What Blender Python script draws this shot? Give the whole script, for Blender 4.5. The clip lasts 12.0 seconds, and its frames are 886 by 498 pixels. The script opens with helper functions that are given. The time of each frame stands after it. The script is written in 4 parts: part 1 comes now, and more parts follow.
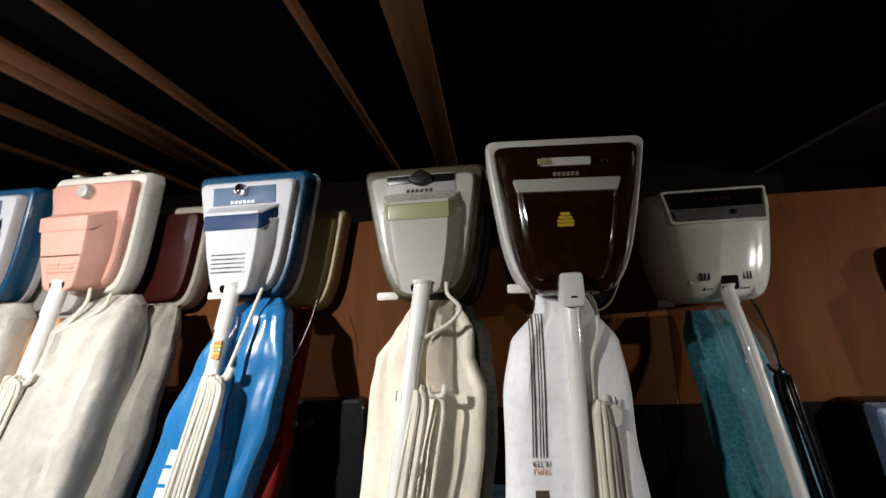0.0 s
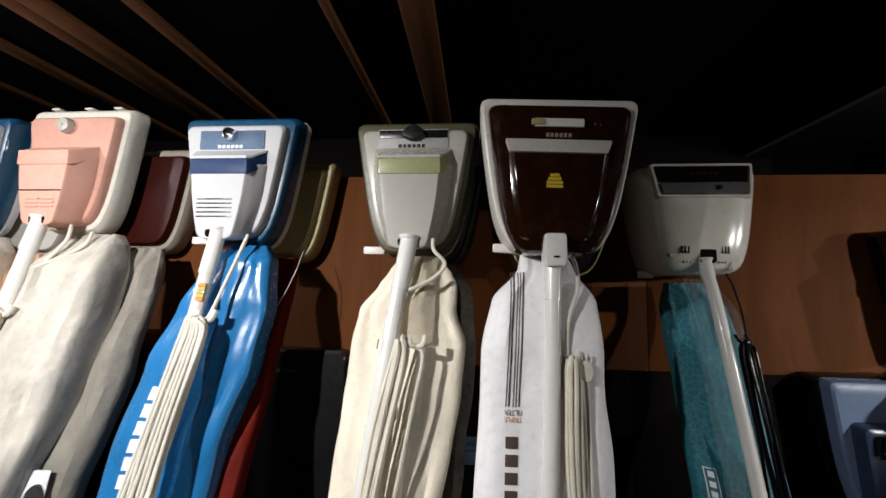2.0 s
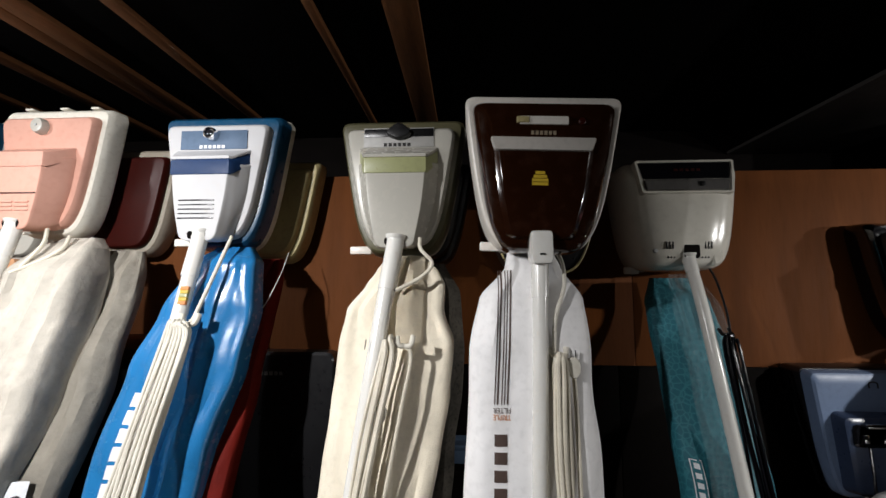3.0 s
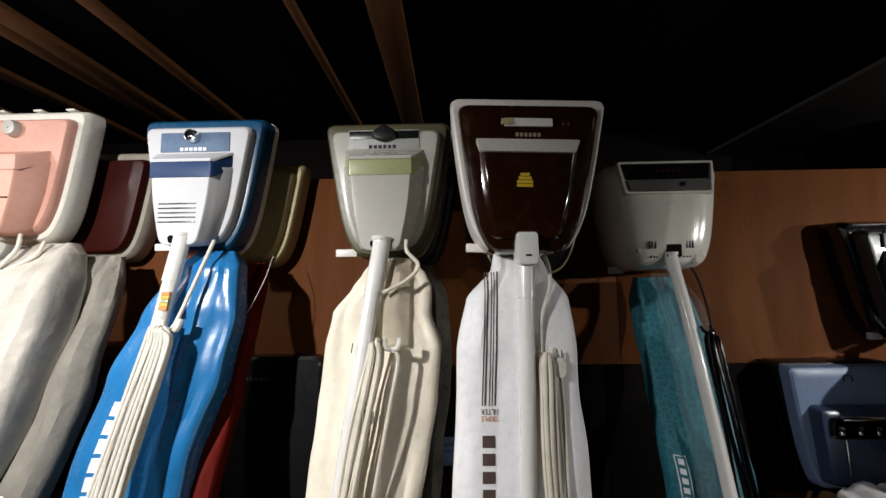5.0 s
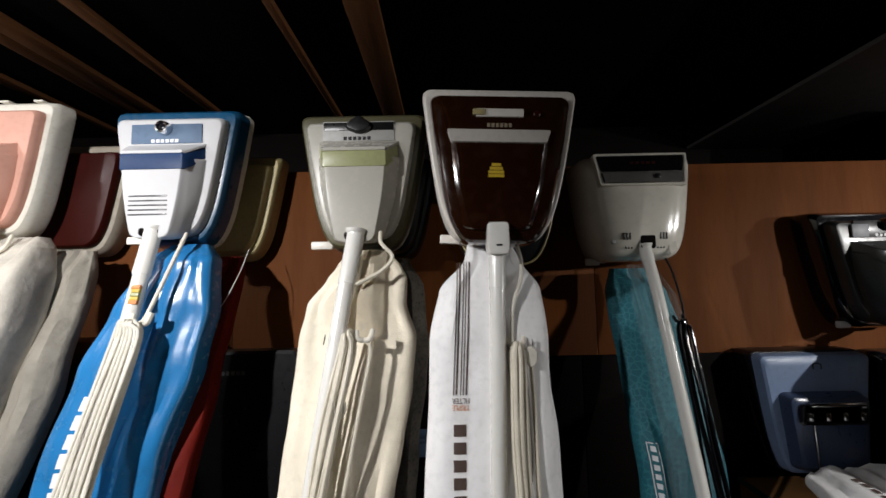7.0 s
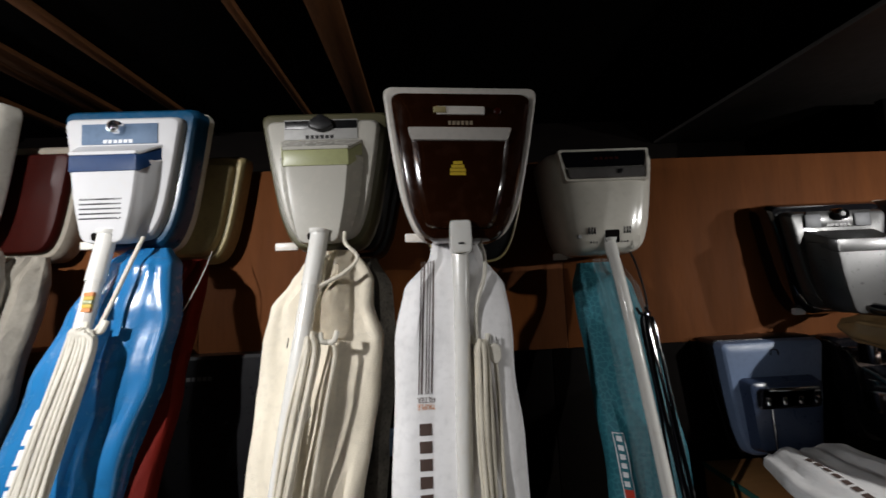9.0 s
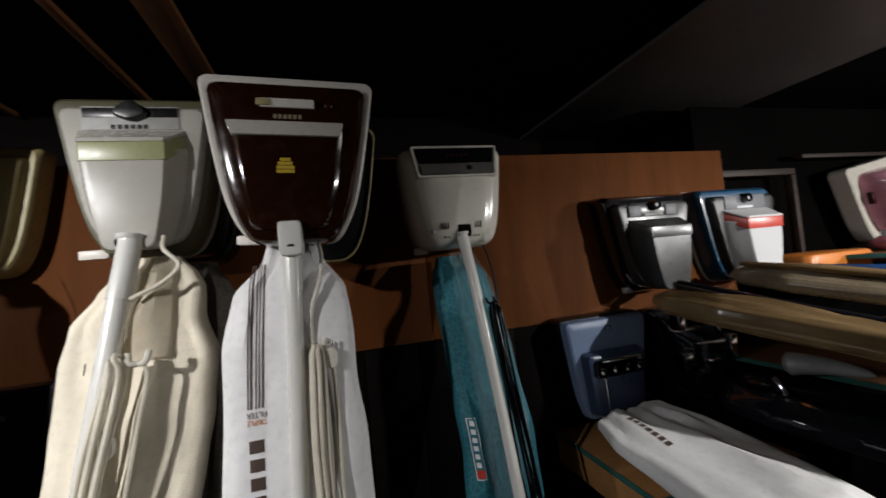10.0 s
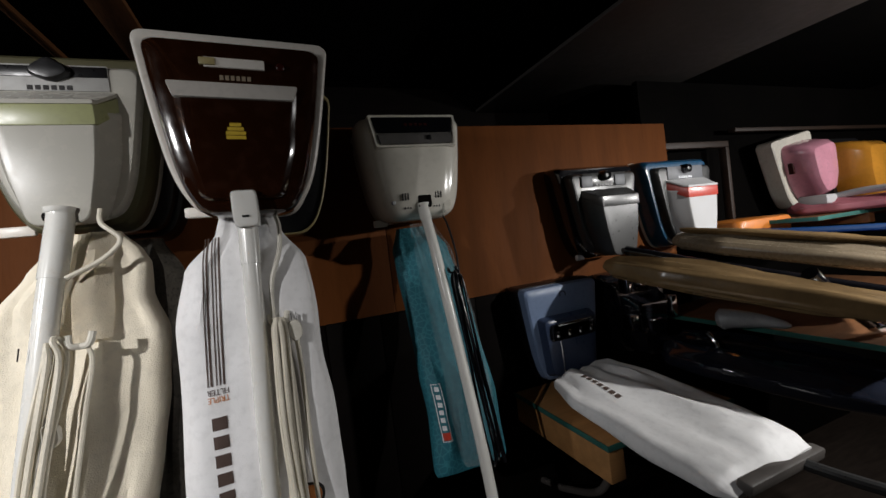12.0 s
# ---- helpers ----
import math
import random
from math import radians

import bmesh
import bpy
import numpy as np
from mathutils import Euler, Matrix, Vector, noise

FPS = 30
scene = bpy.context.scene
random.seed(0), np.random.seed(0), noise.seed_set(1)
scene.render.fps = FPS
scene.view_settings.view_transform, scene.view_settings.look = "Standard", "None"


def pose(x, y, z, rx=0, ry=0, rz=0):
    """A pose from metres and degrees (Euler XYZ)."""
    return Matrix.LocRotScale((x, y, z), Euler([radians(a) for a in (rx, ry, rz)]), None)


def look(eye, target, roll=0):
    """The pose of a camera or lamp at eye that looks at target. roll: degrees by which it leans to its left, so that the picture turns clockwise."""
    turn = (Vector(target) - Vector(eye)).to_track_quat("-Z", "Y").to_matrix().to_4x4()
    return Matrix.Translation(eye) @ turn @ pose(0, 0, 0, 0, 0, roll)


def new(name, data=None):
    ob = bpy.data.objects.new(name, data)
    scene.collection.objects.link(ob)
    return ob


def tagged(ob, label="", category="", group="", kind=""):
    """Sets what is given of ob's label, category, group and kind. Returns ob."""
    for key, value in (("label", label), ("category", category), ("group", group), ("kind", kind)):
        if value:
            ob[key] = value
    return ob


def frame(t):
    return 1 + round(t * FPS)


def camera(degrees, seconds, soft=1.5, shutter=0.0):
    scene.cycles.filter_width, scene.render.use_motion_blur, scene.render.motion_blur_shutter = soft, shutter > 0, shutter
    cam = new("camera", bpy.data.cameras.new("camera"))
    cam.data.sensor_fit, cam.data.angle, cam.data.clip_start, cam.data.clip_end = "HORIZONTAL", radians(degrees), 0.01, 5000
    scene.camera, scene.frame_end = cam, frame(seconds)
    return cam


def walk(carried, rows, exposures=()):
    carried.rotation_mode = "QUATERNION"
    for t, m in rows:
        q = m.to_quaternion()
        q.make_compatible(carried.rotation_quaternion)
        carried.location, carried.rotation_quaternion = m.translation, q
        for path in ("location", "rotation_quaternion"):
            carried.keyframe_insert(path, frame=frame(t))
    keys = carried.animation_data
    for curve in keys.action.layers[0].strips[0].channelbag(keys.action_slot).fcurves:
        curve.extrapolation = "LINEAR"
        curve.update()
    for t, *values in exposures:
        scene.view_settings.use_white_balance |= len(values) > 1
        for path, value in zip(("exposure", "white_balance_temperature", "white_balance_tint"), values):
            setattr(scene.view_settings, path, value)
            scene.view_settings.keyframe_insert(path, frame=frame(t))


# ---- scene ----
cam = camera(95.2, 12.0, shutter=0.8)
METRES, EYE, TILT, LEAN, TURN = 0.42, 1.5, 9.6, 2.3, 6.6
ROWS = [
    (0.0, 0.0, 0.0, 0.0, 0.0, -0.0, 0.0),
    (0.5, -0.064, -0.06, -0.0262, -0.2, -1.01, -2.41),
    (1.0, -0.0582, -0.0603, -0.08, -0.51, -2.7, -3.5),
    (1.5, -0.0307, -0.0556, -0.1116, -0.83, -3.79, -3.72),
    (2.0, 0.0113, -0.0204, -0.0896, -1.45, -3.97, -3.57),
    (2.5, 0.034, -0.0035, -0.0914, -2.28, -4.02, -3.14),
    (3.0, 0.0242, -0.0124, -0.0887, -3.04, -4.05, -2.87),
    (5.0, 0.0291, -0.0119, -0.0845, -4.89, -3.79, -2.41),
    (5.5, 0.0431, -0.0044, -0.0957, -5.24, -4.05, -2.26),
    (6.0, 0.0529, -0.0124, -0.1037, -5.45, -4.13, -2.33),
    (6.5, 0.0636, -0.0255, -0.1088, -5.58, -4.17, -2.26),
    (7.0, 0.1305, -0.0241, -0.1141, -6.12, -4.15, -2.21),
    (9.0, 0.2264, -0.0274, -0.0952, -8.77, -4.69, -1.18),
    (9.5, 0.439, -0.047, -0.0486, -14.94, -4.97, -0.57),
    (10.0, 0.574, -0.0777, -0.057, -22.14, -5.67, -0.14),
    (10.5, 0.5579, -0.0687, -0.064, -23.99, -5.88, 0.48),
    (11.0, 0.5554, -0.0566, -0.0912, -26.05, -6.38, 0.58),
    (11.5, 0.5329, -0.0554, -0.0996, -27.96, -8.17, 0.2),
    (12.0, 0.5358, -0.0711, -0.0982, -28.5, -8.96, 0.37),
]
walk(cam, [(t, pose(0, 0, EYE, TILT, LEAN, TURN) @ pose(METRES * x, METRES * y, METRES * z, 90 + pitch, roll, yaw)) for t, x, y, z, yaw, pitch, roll in ROWS],
     exposures=((0.0, 0.0), (7.2, 0.0), (9.6, -0.2), (12.0, -0.3)))

# ---- light ----
world = bpy.data.worlds.new("dark_room")
scene.world = world
world.use_nodes = True
world.node_tree.nodes["Background"].inputs[0].default_value = (0.02, 0.018, 0.016, 1)
world.node_tree.nodes["Background"].inputs[1].default_value = 0.01


def bulb(name, place, watts, colour, radius):
    data = bpy.data.lights.new(name, "POINT")
    data.energy, data.color, data.shadow_soft_size = watts, colour, radius
    ob = new(name, data)
    ob.location = place
    return ob


def lamp_head(name, place, target, watts, colour, radius, cone, blend):
    data = bpy.data.lights.new(name, "SPOT")
    data.energy, data.color, data.shadow_soft_size = watts, colour, radius
    data.spot_size, data.spot_blend = radians(cone), blend
    ob = new(name, data)
    ob.matrix_world = look(place, target)
    return ob


lamp_head("work_lamp", (-1.02, -0.3, 2.0), (-0.85, 1.1, 0.95), 146.0, (1.0, 0.985, 0.985), 0.02, 108, 1.0)
lamp_head("shelf_lamp", (2.15, -0.05, 1.68), (1.7, 1.2, 0.85), 84.0, (1.0, 0.985, 0.96), 0.018, 106, 0.95)
bulb("side_bulb", (-1.85, 0.2, 2.09), 40.0, (0.97, 0.98, 1.0), 0.03)
bulb("far_bulb", (3.1, 0.0, 1.7), 66.0, (1.0, 0.98, 0.96), 0.02)


# ---- materials ----
def mat(name, base, rough=0.5, metal=0.0, vary=0.15, scale=8.0, bump=0.0, bump_scale=200.0, coat=0.0, dirt=None, dirt_amount=0.3, stretch=(1, 1, 1), trans=0.0, alpha=1.0):
    m = bpy.data.materials.new(name)
    m.use_nodes = True
    nt = m.node_tree
    n, l = nt.nodes, nt.links
    p = n["Principled BSDF"]
    tc = n.new("ShaderNodeTexCoord")
    mp = n.new("ShaderNodeMapping")
    mp.inputs["Scale"].default_value = stretch
    l.new(tc.outputs["Object"], mp.inputs[0])
    n1 = n.new("ShaderNodeTexNoise")
    n1.inputs["Scale"].default_value, n1.inputs["Detail"].default_value = scale, 6
    n2 = n.new("ShaderNodeTexNoise")
    n2.inputs["Scale"].default_value, n2.inputs["Detail"].default_value = scale * 9, 4
    for q in (n1, n2):
        l.new(mp.outputs[0], q.inputs["Vector"])
    r1 = n.new("ShaderNodeValToRGB")
    lo = [c * (1 - vary) for c in base]
    hi = [min(1, c * (1 + vary)) for c in base]
    r1.color_ramp.elements[0].position, r1.color_ramp.elements[0].color = 0.3, (*lo, 1)
    r1.color_ramp.elements[1].position, r1.color_ramp.elements[1].color = 0.7, (*hi, 1)
    l.new(n1.outputs[0], r1.inputs[0])
    col = r1.outputs[0]
    dirty = dirt or tuple(c * 0.5 for c in base)
    r2 = n.new("ShaderNodeValToRGB")
    r2.color_ramp.elements[0].position, r2.color_ramp.elements[0].color = 0.5, (0, 0, 0, 1)
    r2.color_ramp.elements[1].position, r2.color_ramp.elements[1].color = 0.8, (dirt_amount,) * 3 + (1,)
    l.new(n2.outputs[0], r2.inputs[0])
    mx = n.new("ShaderNodeMixRGB")
    l.new(r2.outputs[0], mx.inputs[0])
    l.new(col, mx.inputs[1])
    mx.inputs[2].default_value = (*dirty, 1)
    l.new(mx.outputs[0], p.inputs["Base Color"])
    rr = n.new("ShaderNodeMapRange")
    rr.inputs["To Min"].default_value, rr.inputs["To Max"].default_value = max(0.02, rough - 0.1), min(1, rough + 0.12)
    l.new(n2.outputs[0], rr.inputs[0])
    l.new(rr.outputs[0], p.inputs["Roughness"])
    p.inputs["Metallic"].default_value = metal
    p.inputs["Coat Weight"].default_value = coat
    p.inputs["Coat Roughness"].default_value = 0.06
    p.inputs["Transmission Weight"].default_value = trans
    p.inputs["Alpha"].default_value = alpha
    if bump:
        n3 = n.new("ShaderNodeTexNoise")
        n3.inputs["Scale"].default_value, n3.inputs["Detail"].default_value = bump_scale, 5
        l.new(mp.outputs[0], n3.inputs["Vector"])
        b = n.new("ShaderNodeBump")
        b.inputs["Strength"].default_value, b.inputs["Distance"].default_value = bump, 0.004
        l.new(n3.outputs[0], b.inputs["Height"])
        l.new(b.outputs[0], p.inputs["Normal"])
    return m


def weave(name, base, rough, coarse, bump=0.5, vary=0.12, rumpled=0.35):
    """Woven cloth: small cells give the threads."""
    m = mat(name, base, rough, vary=vary, scale=7, dirt_amount=0.25)
    nt = m.node_tree
    n, l = nt.nodes, nt.links
    tc = n.new("ShaderNodeTexCoord")
    v = n.new("ShaderNodeTexVoronoi")
    v.inputs["Scale"].default_value = coarse
    l.new(tc.outputs["Object"], v.inputs["Vector"])
    b = n.new("ShaderNodeBump")
    b.inputs["Strength"].default_value, b.inputs["Distance"].default_value = bump, 0.0015
    l.new(v.outputs["Distance"], b.inputs["Height"])
    rumple = n.new("ShaderNodeTexNoise")
    rumple.inputs["Scale"].default_value, rumple.inputs["Detail"].default_value = 16, 5
    l.new(tc.outputs["Object"], rumple.inputs["Vector"])
    b2 = n.new("ShaderNodeBump")
    b2.inputs["Strength"].default_value, b2.inputs["Distance"].default_value = rumpled, 0.012
    l.new(rumple.outputs[0], b2.inputs["Height"])
    l.new(b.outputs[0], b2.inputs["Normal"])
    l.new(b2.outputs[0], n["Principled BSDF"].inputs["Normal"])
    return m


WHITE = mat("white_enamel", (0.52, 0.52, 0.53), 0.5, vary=0.04, scale=5, dirt=(0.5, 0.46, 0.4), dirt_amount=0.2)
OFFWHITE = mat("aged_white_plastic", (0.68, 0.65, 0.57), 0.4, vary=0.06, scale=9, dirt=(0.4, 0.34, 0.26), dirt_amount=0.35)
# White guard vinyl, darkened in colour for the pink hood's shadow.
SHADED_WHITE = mat("shaded_white_vinyl", (0.36, 0.32, 0.26), 0.5, vary=0.15, scale=7, dirt=(0.2, 0.16, 0.11), dirt_amount=0.4)
CREAMY = mat("cream_enamel", (0.43, 0.415, 0.37), 0.25, vary=0.04, scale=5, dirt=(0.42, 0.38, 0.3), dirt_amount=0.2)
PUTTY = mat("putty_enamel", (0.74, 0.71, 0.63), 0.14, vary=0.05, scale=5, dirt=(0.36, 0.33, 0.27), dirt_amount=0.2, coat=0.6)
BLUE = mat("royal_blue_vinyl", (0.003, 0.056, 0.125), 0.3, vary=0.15, scale=6, dirt=(0.08, 0.12, 0.2), dirt_amount=0.3, coat=0.3)
NAVY = mat("navy_plastic", (0.006, 0.03, 0.1), 0.45, vary=0.1)
STEEL_BLUE = mat("steel_blue_plate", (0.1, 0.15, 0.23), 0.55, metal=0.1, vary=0.08)
PINK = mat("salmon_enamel", (0.6, 0.32, 0.245), 0.5, vary=0.07, scale=6, dirt=(0.4, 0.16, 0.12), dirt_amount=0.25)
ROSE = mat("rose_pink_plastic", (0.8, 0.36, 0.46), 0.22, vary=0.08, coat=0.4)
MAROON = mat("maroon_plastic", (0.034, 0.0035, 0.002), 0.4, vary=0.15)
BROWN = mat("dark_brown_gloss", (0.017, 0.005, 0.0017), 0.1, vary=0.2, scale=4, dirt=(0.05, 0.02, 0.012), dirt_amount=0.3, coat=0.8)
ALMOND = mat("almond_vinyl", (0.72, 0.68, 0.62), 0.35, vary=0.06, dirt=(0.35, 0.28, 0.2), dirt_amount=0.3)
OLIVE = mat("olive_vinyl", (0.085, 0.078, 0.04), 0.4, vary=0.12)
AVOCADO = mat("pale_green_plastic", (0.3, 0.31, 0.15), 0.3, vary=0.06)
YELLOWED = mat("yellowed_vinyl", (0.42, 0.35, 0.17), 0.4, vary=0.12, dirt=(0.2, 0.15, 0.06), dirt_amount=0.4)
BLACK = mat("black_plastic", (0.008, 0.008, 0.009), 0.3, vary=0.2)
SHINY_BLACK = mat("shiny_black", (0.006, 0.006, 0.008), 0.08, vary=0.2, coat=0.6)
GREY = mat("smoked_grey_plastic", (0.036, 0.036, 0.036), 0.3, vary=0.12, coat=0.15)
SILVER = mat("silver_plate", (0.36, 0.37, 0.38), 0.42, metal=0.2, vary=0.06)
PALE_PLATE = mat("pale_grey_plate", (0.38, 0.375, 0.36), 0.5, vary=0.08)
DULL_PLATE = mat("dull_grey_plate", (0.16, 0.165, 0.18), 0.5, vary=0.1)
SHELF_WOOD = mat("brown_shelf_board", (0.17, 0.07, 0.025), 0.55, vary=0.2, scale=4, stretch=(0.6, 6, 6), bump=0.15, bump_scale=60)
CHROME = mat("chrome", (0.75, 0.76, 0.78), 0.1, metal=1.0, vary=0.05)
LAVENDER = mat("lavender_blue_enamel", (0.15, 0.21, 0.34), 0.42, vary=0.08)
REDP = mat("red_plastic", (0.5, 0.05, 0.03), 0.3, vary=0.1)
ORANGE = mat("orange_plastic", (0.6, 0.19, 0.03), 0.35, vary=0.1)
AMBER = mat("amber_plastic", (0.55, 0.24, 0.03), 0.2, vary=0.1, coat=0.4)
YELLOW = mat("yellow_print", (0.5, 0.34, 0.02), 0.5, vary=0.1)
INK = mat("black_ink", (0.015, 0.013, 0.013), 0.7, vary=0.2)
BROWN_INK = mat("brown_ink", (0.08, 0.05, 0.04), 0.7, vary=0.2)
WHITE_INK = mat("white_ink", (0.75, 0.77, 0.8), 0.6, vary=0.05)
ORANGE_INK = mat("orange_ink", (0.6, 0.22, 0.06), 0.6, vary=0.1)
CORD = mat("ivory_cord", (0.68, 0.63, 0.52), 0.45, vary=0.08, scale=20)
TUBE = mat("white_painted_tube", (0.76, 0.75, 0.71), 0.25, vary=0.05, scale=8, dirt=(0.45, 0.38, 0.28), dirt_amount=0.3, coat=0.3)
BLUE_VINYL = mat("blue_vinyl_bag", (0.018, 0.165, 0.4), 0.24, vary=0.12, scale=5, bump=0.2, bump_scale=18, coat=0.3)
RED_VINYL = mat("red_cloth_bag", (0.13, 0.0055, 0.002), 0.75, vary=0.2)
CREAM_CLOTH = weave("cream_textured_cloth", (0.82, 0.745, 0.6), 0.75, 420, 0.5)
WHITE_CLOTH = weave("white_nonwoven_cloth", (0.86, 0.85, 0.85), 0.6, 500, 0.15, 0.05)
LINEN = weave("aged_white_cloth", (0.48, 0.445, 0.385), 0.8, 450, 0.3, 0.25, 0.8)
# Dingy cloth, darkened further for the shade behind the pink one's bag.
DINGY_SHADED = weave("dingy_shaded_cloth", (0.29, 0.265, 0.22), 0.85, 450, 0.3, 0.25, 0.8)
TEAL_CLOTH = weave("teal_brocade_cloth", (0.02, 0.19, 0.24), 0.7, 55, 0.9, 0.5)
nt = TEAL_CLOTH.node_tree
cells = nt.nodes.new("ShaderNodeTexVoronoi")
cells.feature = "DISTANCE_TO_EDGE"
cells.inputs["Scale"].default_value = 60
coords = nt.nodes.new("ShaderNodeTexCoord")
nt.links.new(coords.outputs["Object"], cells.inputs["Vector"])
ramp = nt.nodes.new("ShaderNodeValToRGB")
ramp.color_ramp.elements[0].position, ramp.color_ramp.elements[0].color = 0.02, (0.028, 0.18, 0.22, 1)
ramp.color_ramp.elements[1].position, ramp.color_ramp.elements[1].color = 0.12, (0.01, 0.115, 0.155, 1)
nt.links.new(cells.outputs["Distance"], ramp.inputs[0])
nt.links.new(ramp.outputs[0], nt.nodes["Principled BSDF"].inputs["Base Color"])
TAN_CLOTH = mat("tan_vinyl_bag", (0.2, 0.13, 0.062), 0.22, vary=0.2, bump=0.3, bump_scale=25, stretch=(1, 1, 1))
PLYWOOD = mat("varnished_plywood", (0.115, 0.037, 0.0095), 0.62, vary=0.2, scale=3, dirt=(0.07, 0.02, 0.005), dirt_amount=0.3, stretch=(4, 1, 0.5), bump=0.08, bump_scale=90)
PLYWOOD.node_tree.nodes["Principled BSDF"].inputs["Specular IOR Level"].default_value = 0.08
RAFTER = mat("rough_sawn_rafter", (0.23, 0.09, 0.028), 0.75, vary=0.25, scale=4, dirt=(0.1, 0.05, 0.025), dirt_amount=0.6, stretch=(6, 0.6, 6), bump=0.35, bump_scale=40)
# Ceiling and recess gloom is put into this near-black base.
SHADE_BLACK_BOARD = mat("shade_black_board", (0.0016, 0.0013, 0.0011), 0.9, vary=0.3, scale=4, stretch=(1, 5, 1), bump=0.3, bump_scale=40)
GREY_BEAM = mat("grey_painted_beam", (0.075, 0.067, 0.062), 0.4, vary=0.15, scale=3, dirt=(0.08, 0.07, 0.06), bump=0.15, bump_scale=50)
FLOORING = mat("dark_floor_board", (0.02, 0.015, 0.012), 0.7, vary=0.25, stretch=(1, 6, 1))
# Near-black base carries the murk of the unlit lower wall and room sides.
SHADE_BLACK_WOOD = mat("shade_black_wood", (0.0035, 0.0024, 0.002), 0.7, vary=0.25, stretch=(1, 1, 5))
PINE = mat("pine_board", (0.38, 0.19, 0.07), 0.5, vary=0.18, scale=4, stretch=(0.6, 6, 6), bump=0.15, bump_scale=60)
# Trim brown is lowered to carry the recess gloom.
RECESS_WOOD = mat("shaded_brown_trim_wood", (0.022, 0.01, 0.0045), 0.6, vary=0.25, stretch=(1, 4, 4), bump=0.1, bump_scale=60)
TURF = mat("green_felt", (0.02, 0.11, 0.09), 0.85, vary=0.2)

for satin in (CREAMY, WHITE, NAVY, STEEL_BLUE, PINK, MAROON, OFFWHITE, RED_VINYL, SHADED_WHITE):
    satin.node_tree.nodes["Principled BSDF"].inputs["Specular IOR Level"].default_value = 0.2
for dull in (SHADE_BLACK_BOARD, SHADE_BLACK_WOOD, FLOORING):
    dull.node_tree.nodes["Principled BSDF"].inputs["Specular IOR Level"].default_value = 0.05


# ---- mesh tools ----
def part(name, bm, material, parent=None, label="", smooth=True):
    """Links a bmesh, given in world metres, as one mesh under a thing or part."""
    bmesh.ops.recalc_face_normals(bm, faces=bm.faces)
    me = bpy.data.meshes.new(name)
    if parent is not None:
        root = parent
        while root.parent is not None:
            root = root.parent
        bm.transform(Matrix.Translation(-root.location))
    bm.to_mesh(me)
    bm.free()
    if smooth:
        me.polygons.foreach_set("use_smooth", [True] * len(me.polygons))
        me.set_sharp_from_angle(angle=radians(28))
    me.materials.append(material)
    ob = new(name, me)
    if parent is not None:
        ob.parent = parent
    if label:
        ob["label"] = label
    return ob


def thing(name, place, label, category, group="", kind=""):
    ob = new(name)
    ob.location = place
    ob.empty_display_size = 0.05
    return tagged(ob, label, category, group, kind)


def box(bm, a, b, m=Matrix(), bevel=0.0):
    r = bmesh.ops.create_cube(bm, size=1)
    vs = r["verts"]
    for v in vs:
        v.co = Vector([a[i] + (b[i] - a[i]) * (v.co[i] + 0.5) for i in range(3)])
    if bevel:
        es = list({e for v in vs for e in v.link_edges})
        r = bmesh.ops.bevel(bm, geom=es, offset=bevel, segments=2, affect="EDGES", profile=0.5)
        vs = list({v for f in r["faces"] for v in f.verts} | {v for v in vs if v.is_valid})
    for v in vs:
        v.co = m @ v.co
    return bm


def block(name, a, b, material, parent=None, label="", m=Matrix(), bevel=0.003):
    return part(name, box(bmesh.new(), a, b, m, bevel), material, parent, label)


def rounded(pts, radii, n=5):
    """A closed outline with its corners rounded."""
    out = []
    k = len(pts)
    if not isinstance(radii, (list, tuple)):
        radii = [radii] * k
    for i in range(k):
        p, a, b = (Vector(pts[j % k]) for j in (i, i - 1, i + 1))
        da, db = a - p, b - p
        ra = min(radii[i], da.length * 0.49)
        rb = min(radii[i], db.length * 0.49)
        s, e = p + da.normalized() * ra, p + db.normalized() * rb
        for j in range(n + 1):
            t = j / n
            out.append(s * (1 - t) ** 2 + p * 2 * t * (1 - t) + e * t * t)
    return out


def loft(rings, m=Matrix(), bm=None, cap=(True, True)):
    """A skin over rings of 3D points with equal counts."""
    bm = bm or bmesh.new()
    rows = [[bm.verts.new(m @ Vector(p)) for p in ring] for ring in rings]
    k = len(rows[0])
    for r0, r1 in zip(rows, rows[1:]):
        for i in range(k):
            bm.faces.new((r0[i], r0[(i + 1) % k], r1[(i + 1) % k], r1[i]))
    if cap[0]:
        bm.faces.new(rows[0][::-1])
    if cap[1]:
        bm.faces.new(rows[-1])
    return bm


def plate(outline, layers, m):
    """An outline in x and z pushed out along -y: layers of (depth, scale, shift in z)."""
    c = sum((Vector(p) for p in outline), Vector((0, 0))) / len(outline)
    rings = []
    for depth, s, dz in layers:
        sx, sz = (s, s) if not isinstance(s, tuple) else s
        rings.append([(c.x + (p[0] - c.x) * sx, -depth, c.y + (p[1] - c.y) * sz + dz) for p in outline])
    return loft(rings, m)


def smooth_path(pts, n=8):
    pts = [Vector(p) for p in pts]
    if len(pts) < 3:
        return pts
    ext = [pts[0] * 2 - pts[1]] + pts + [pts[-1] * 2 - pts[-2]]
    out = []
    for i in range(1, len(ext) - 2):
        p0, p1, p2, p3 = ext[i - 1:i + 3]
        for j in range(n):
            t = j / n
            out.append(0.5 * ((2 * p1) + (p2 - p0) * t + (2 * p0 - 5 * p1 + 4 * p2 - p3) * t * t + (3 * p1 - p0 - 3 * p2 + p3) * t ** 3))
    out.append(pts[-1])
    return out


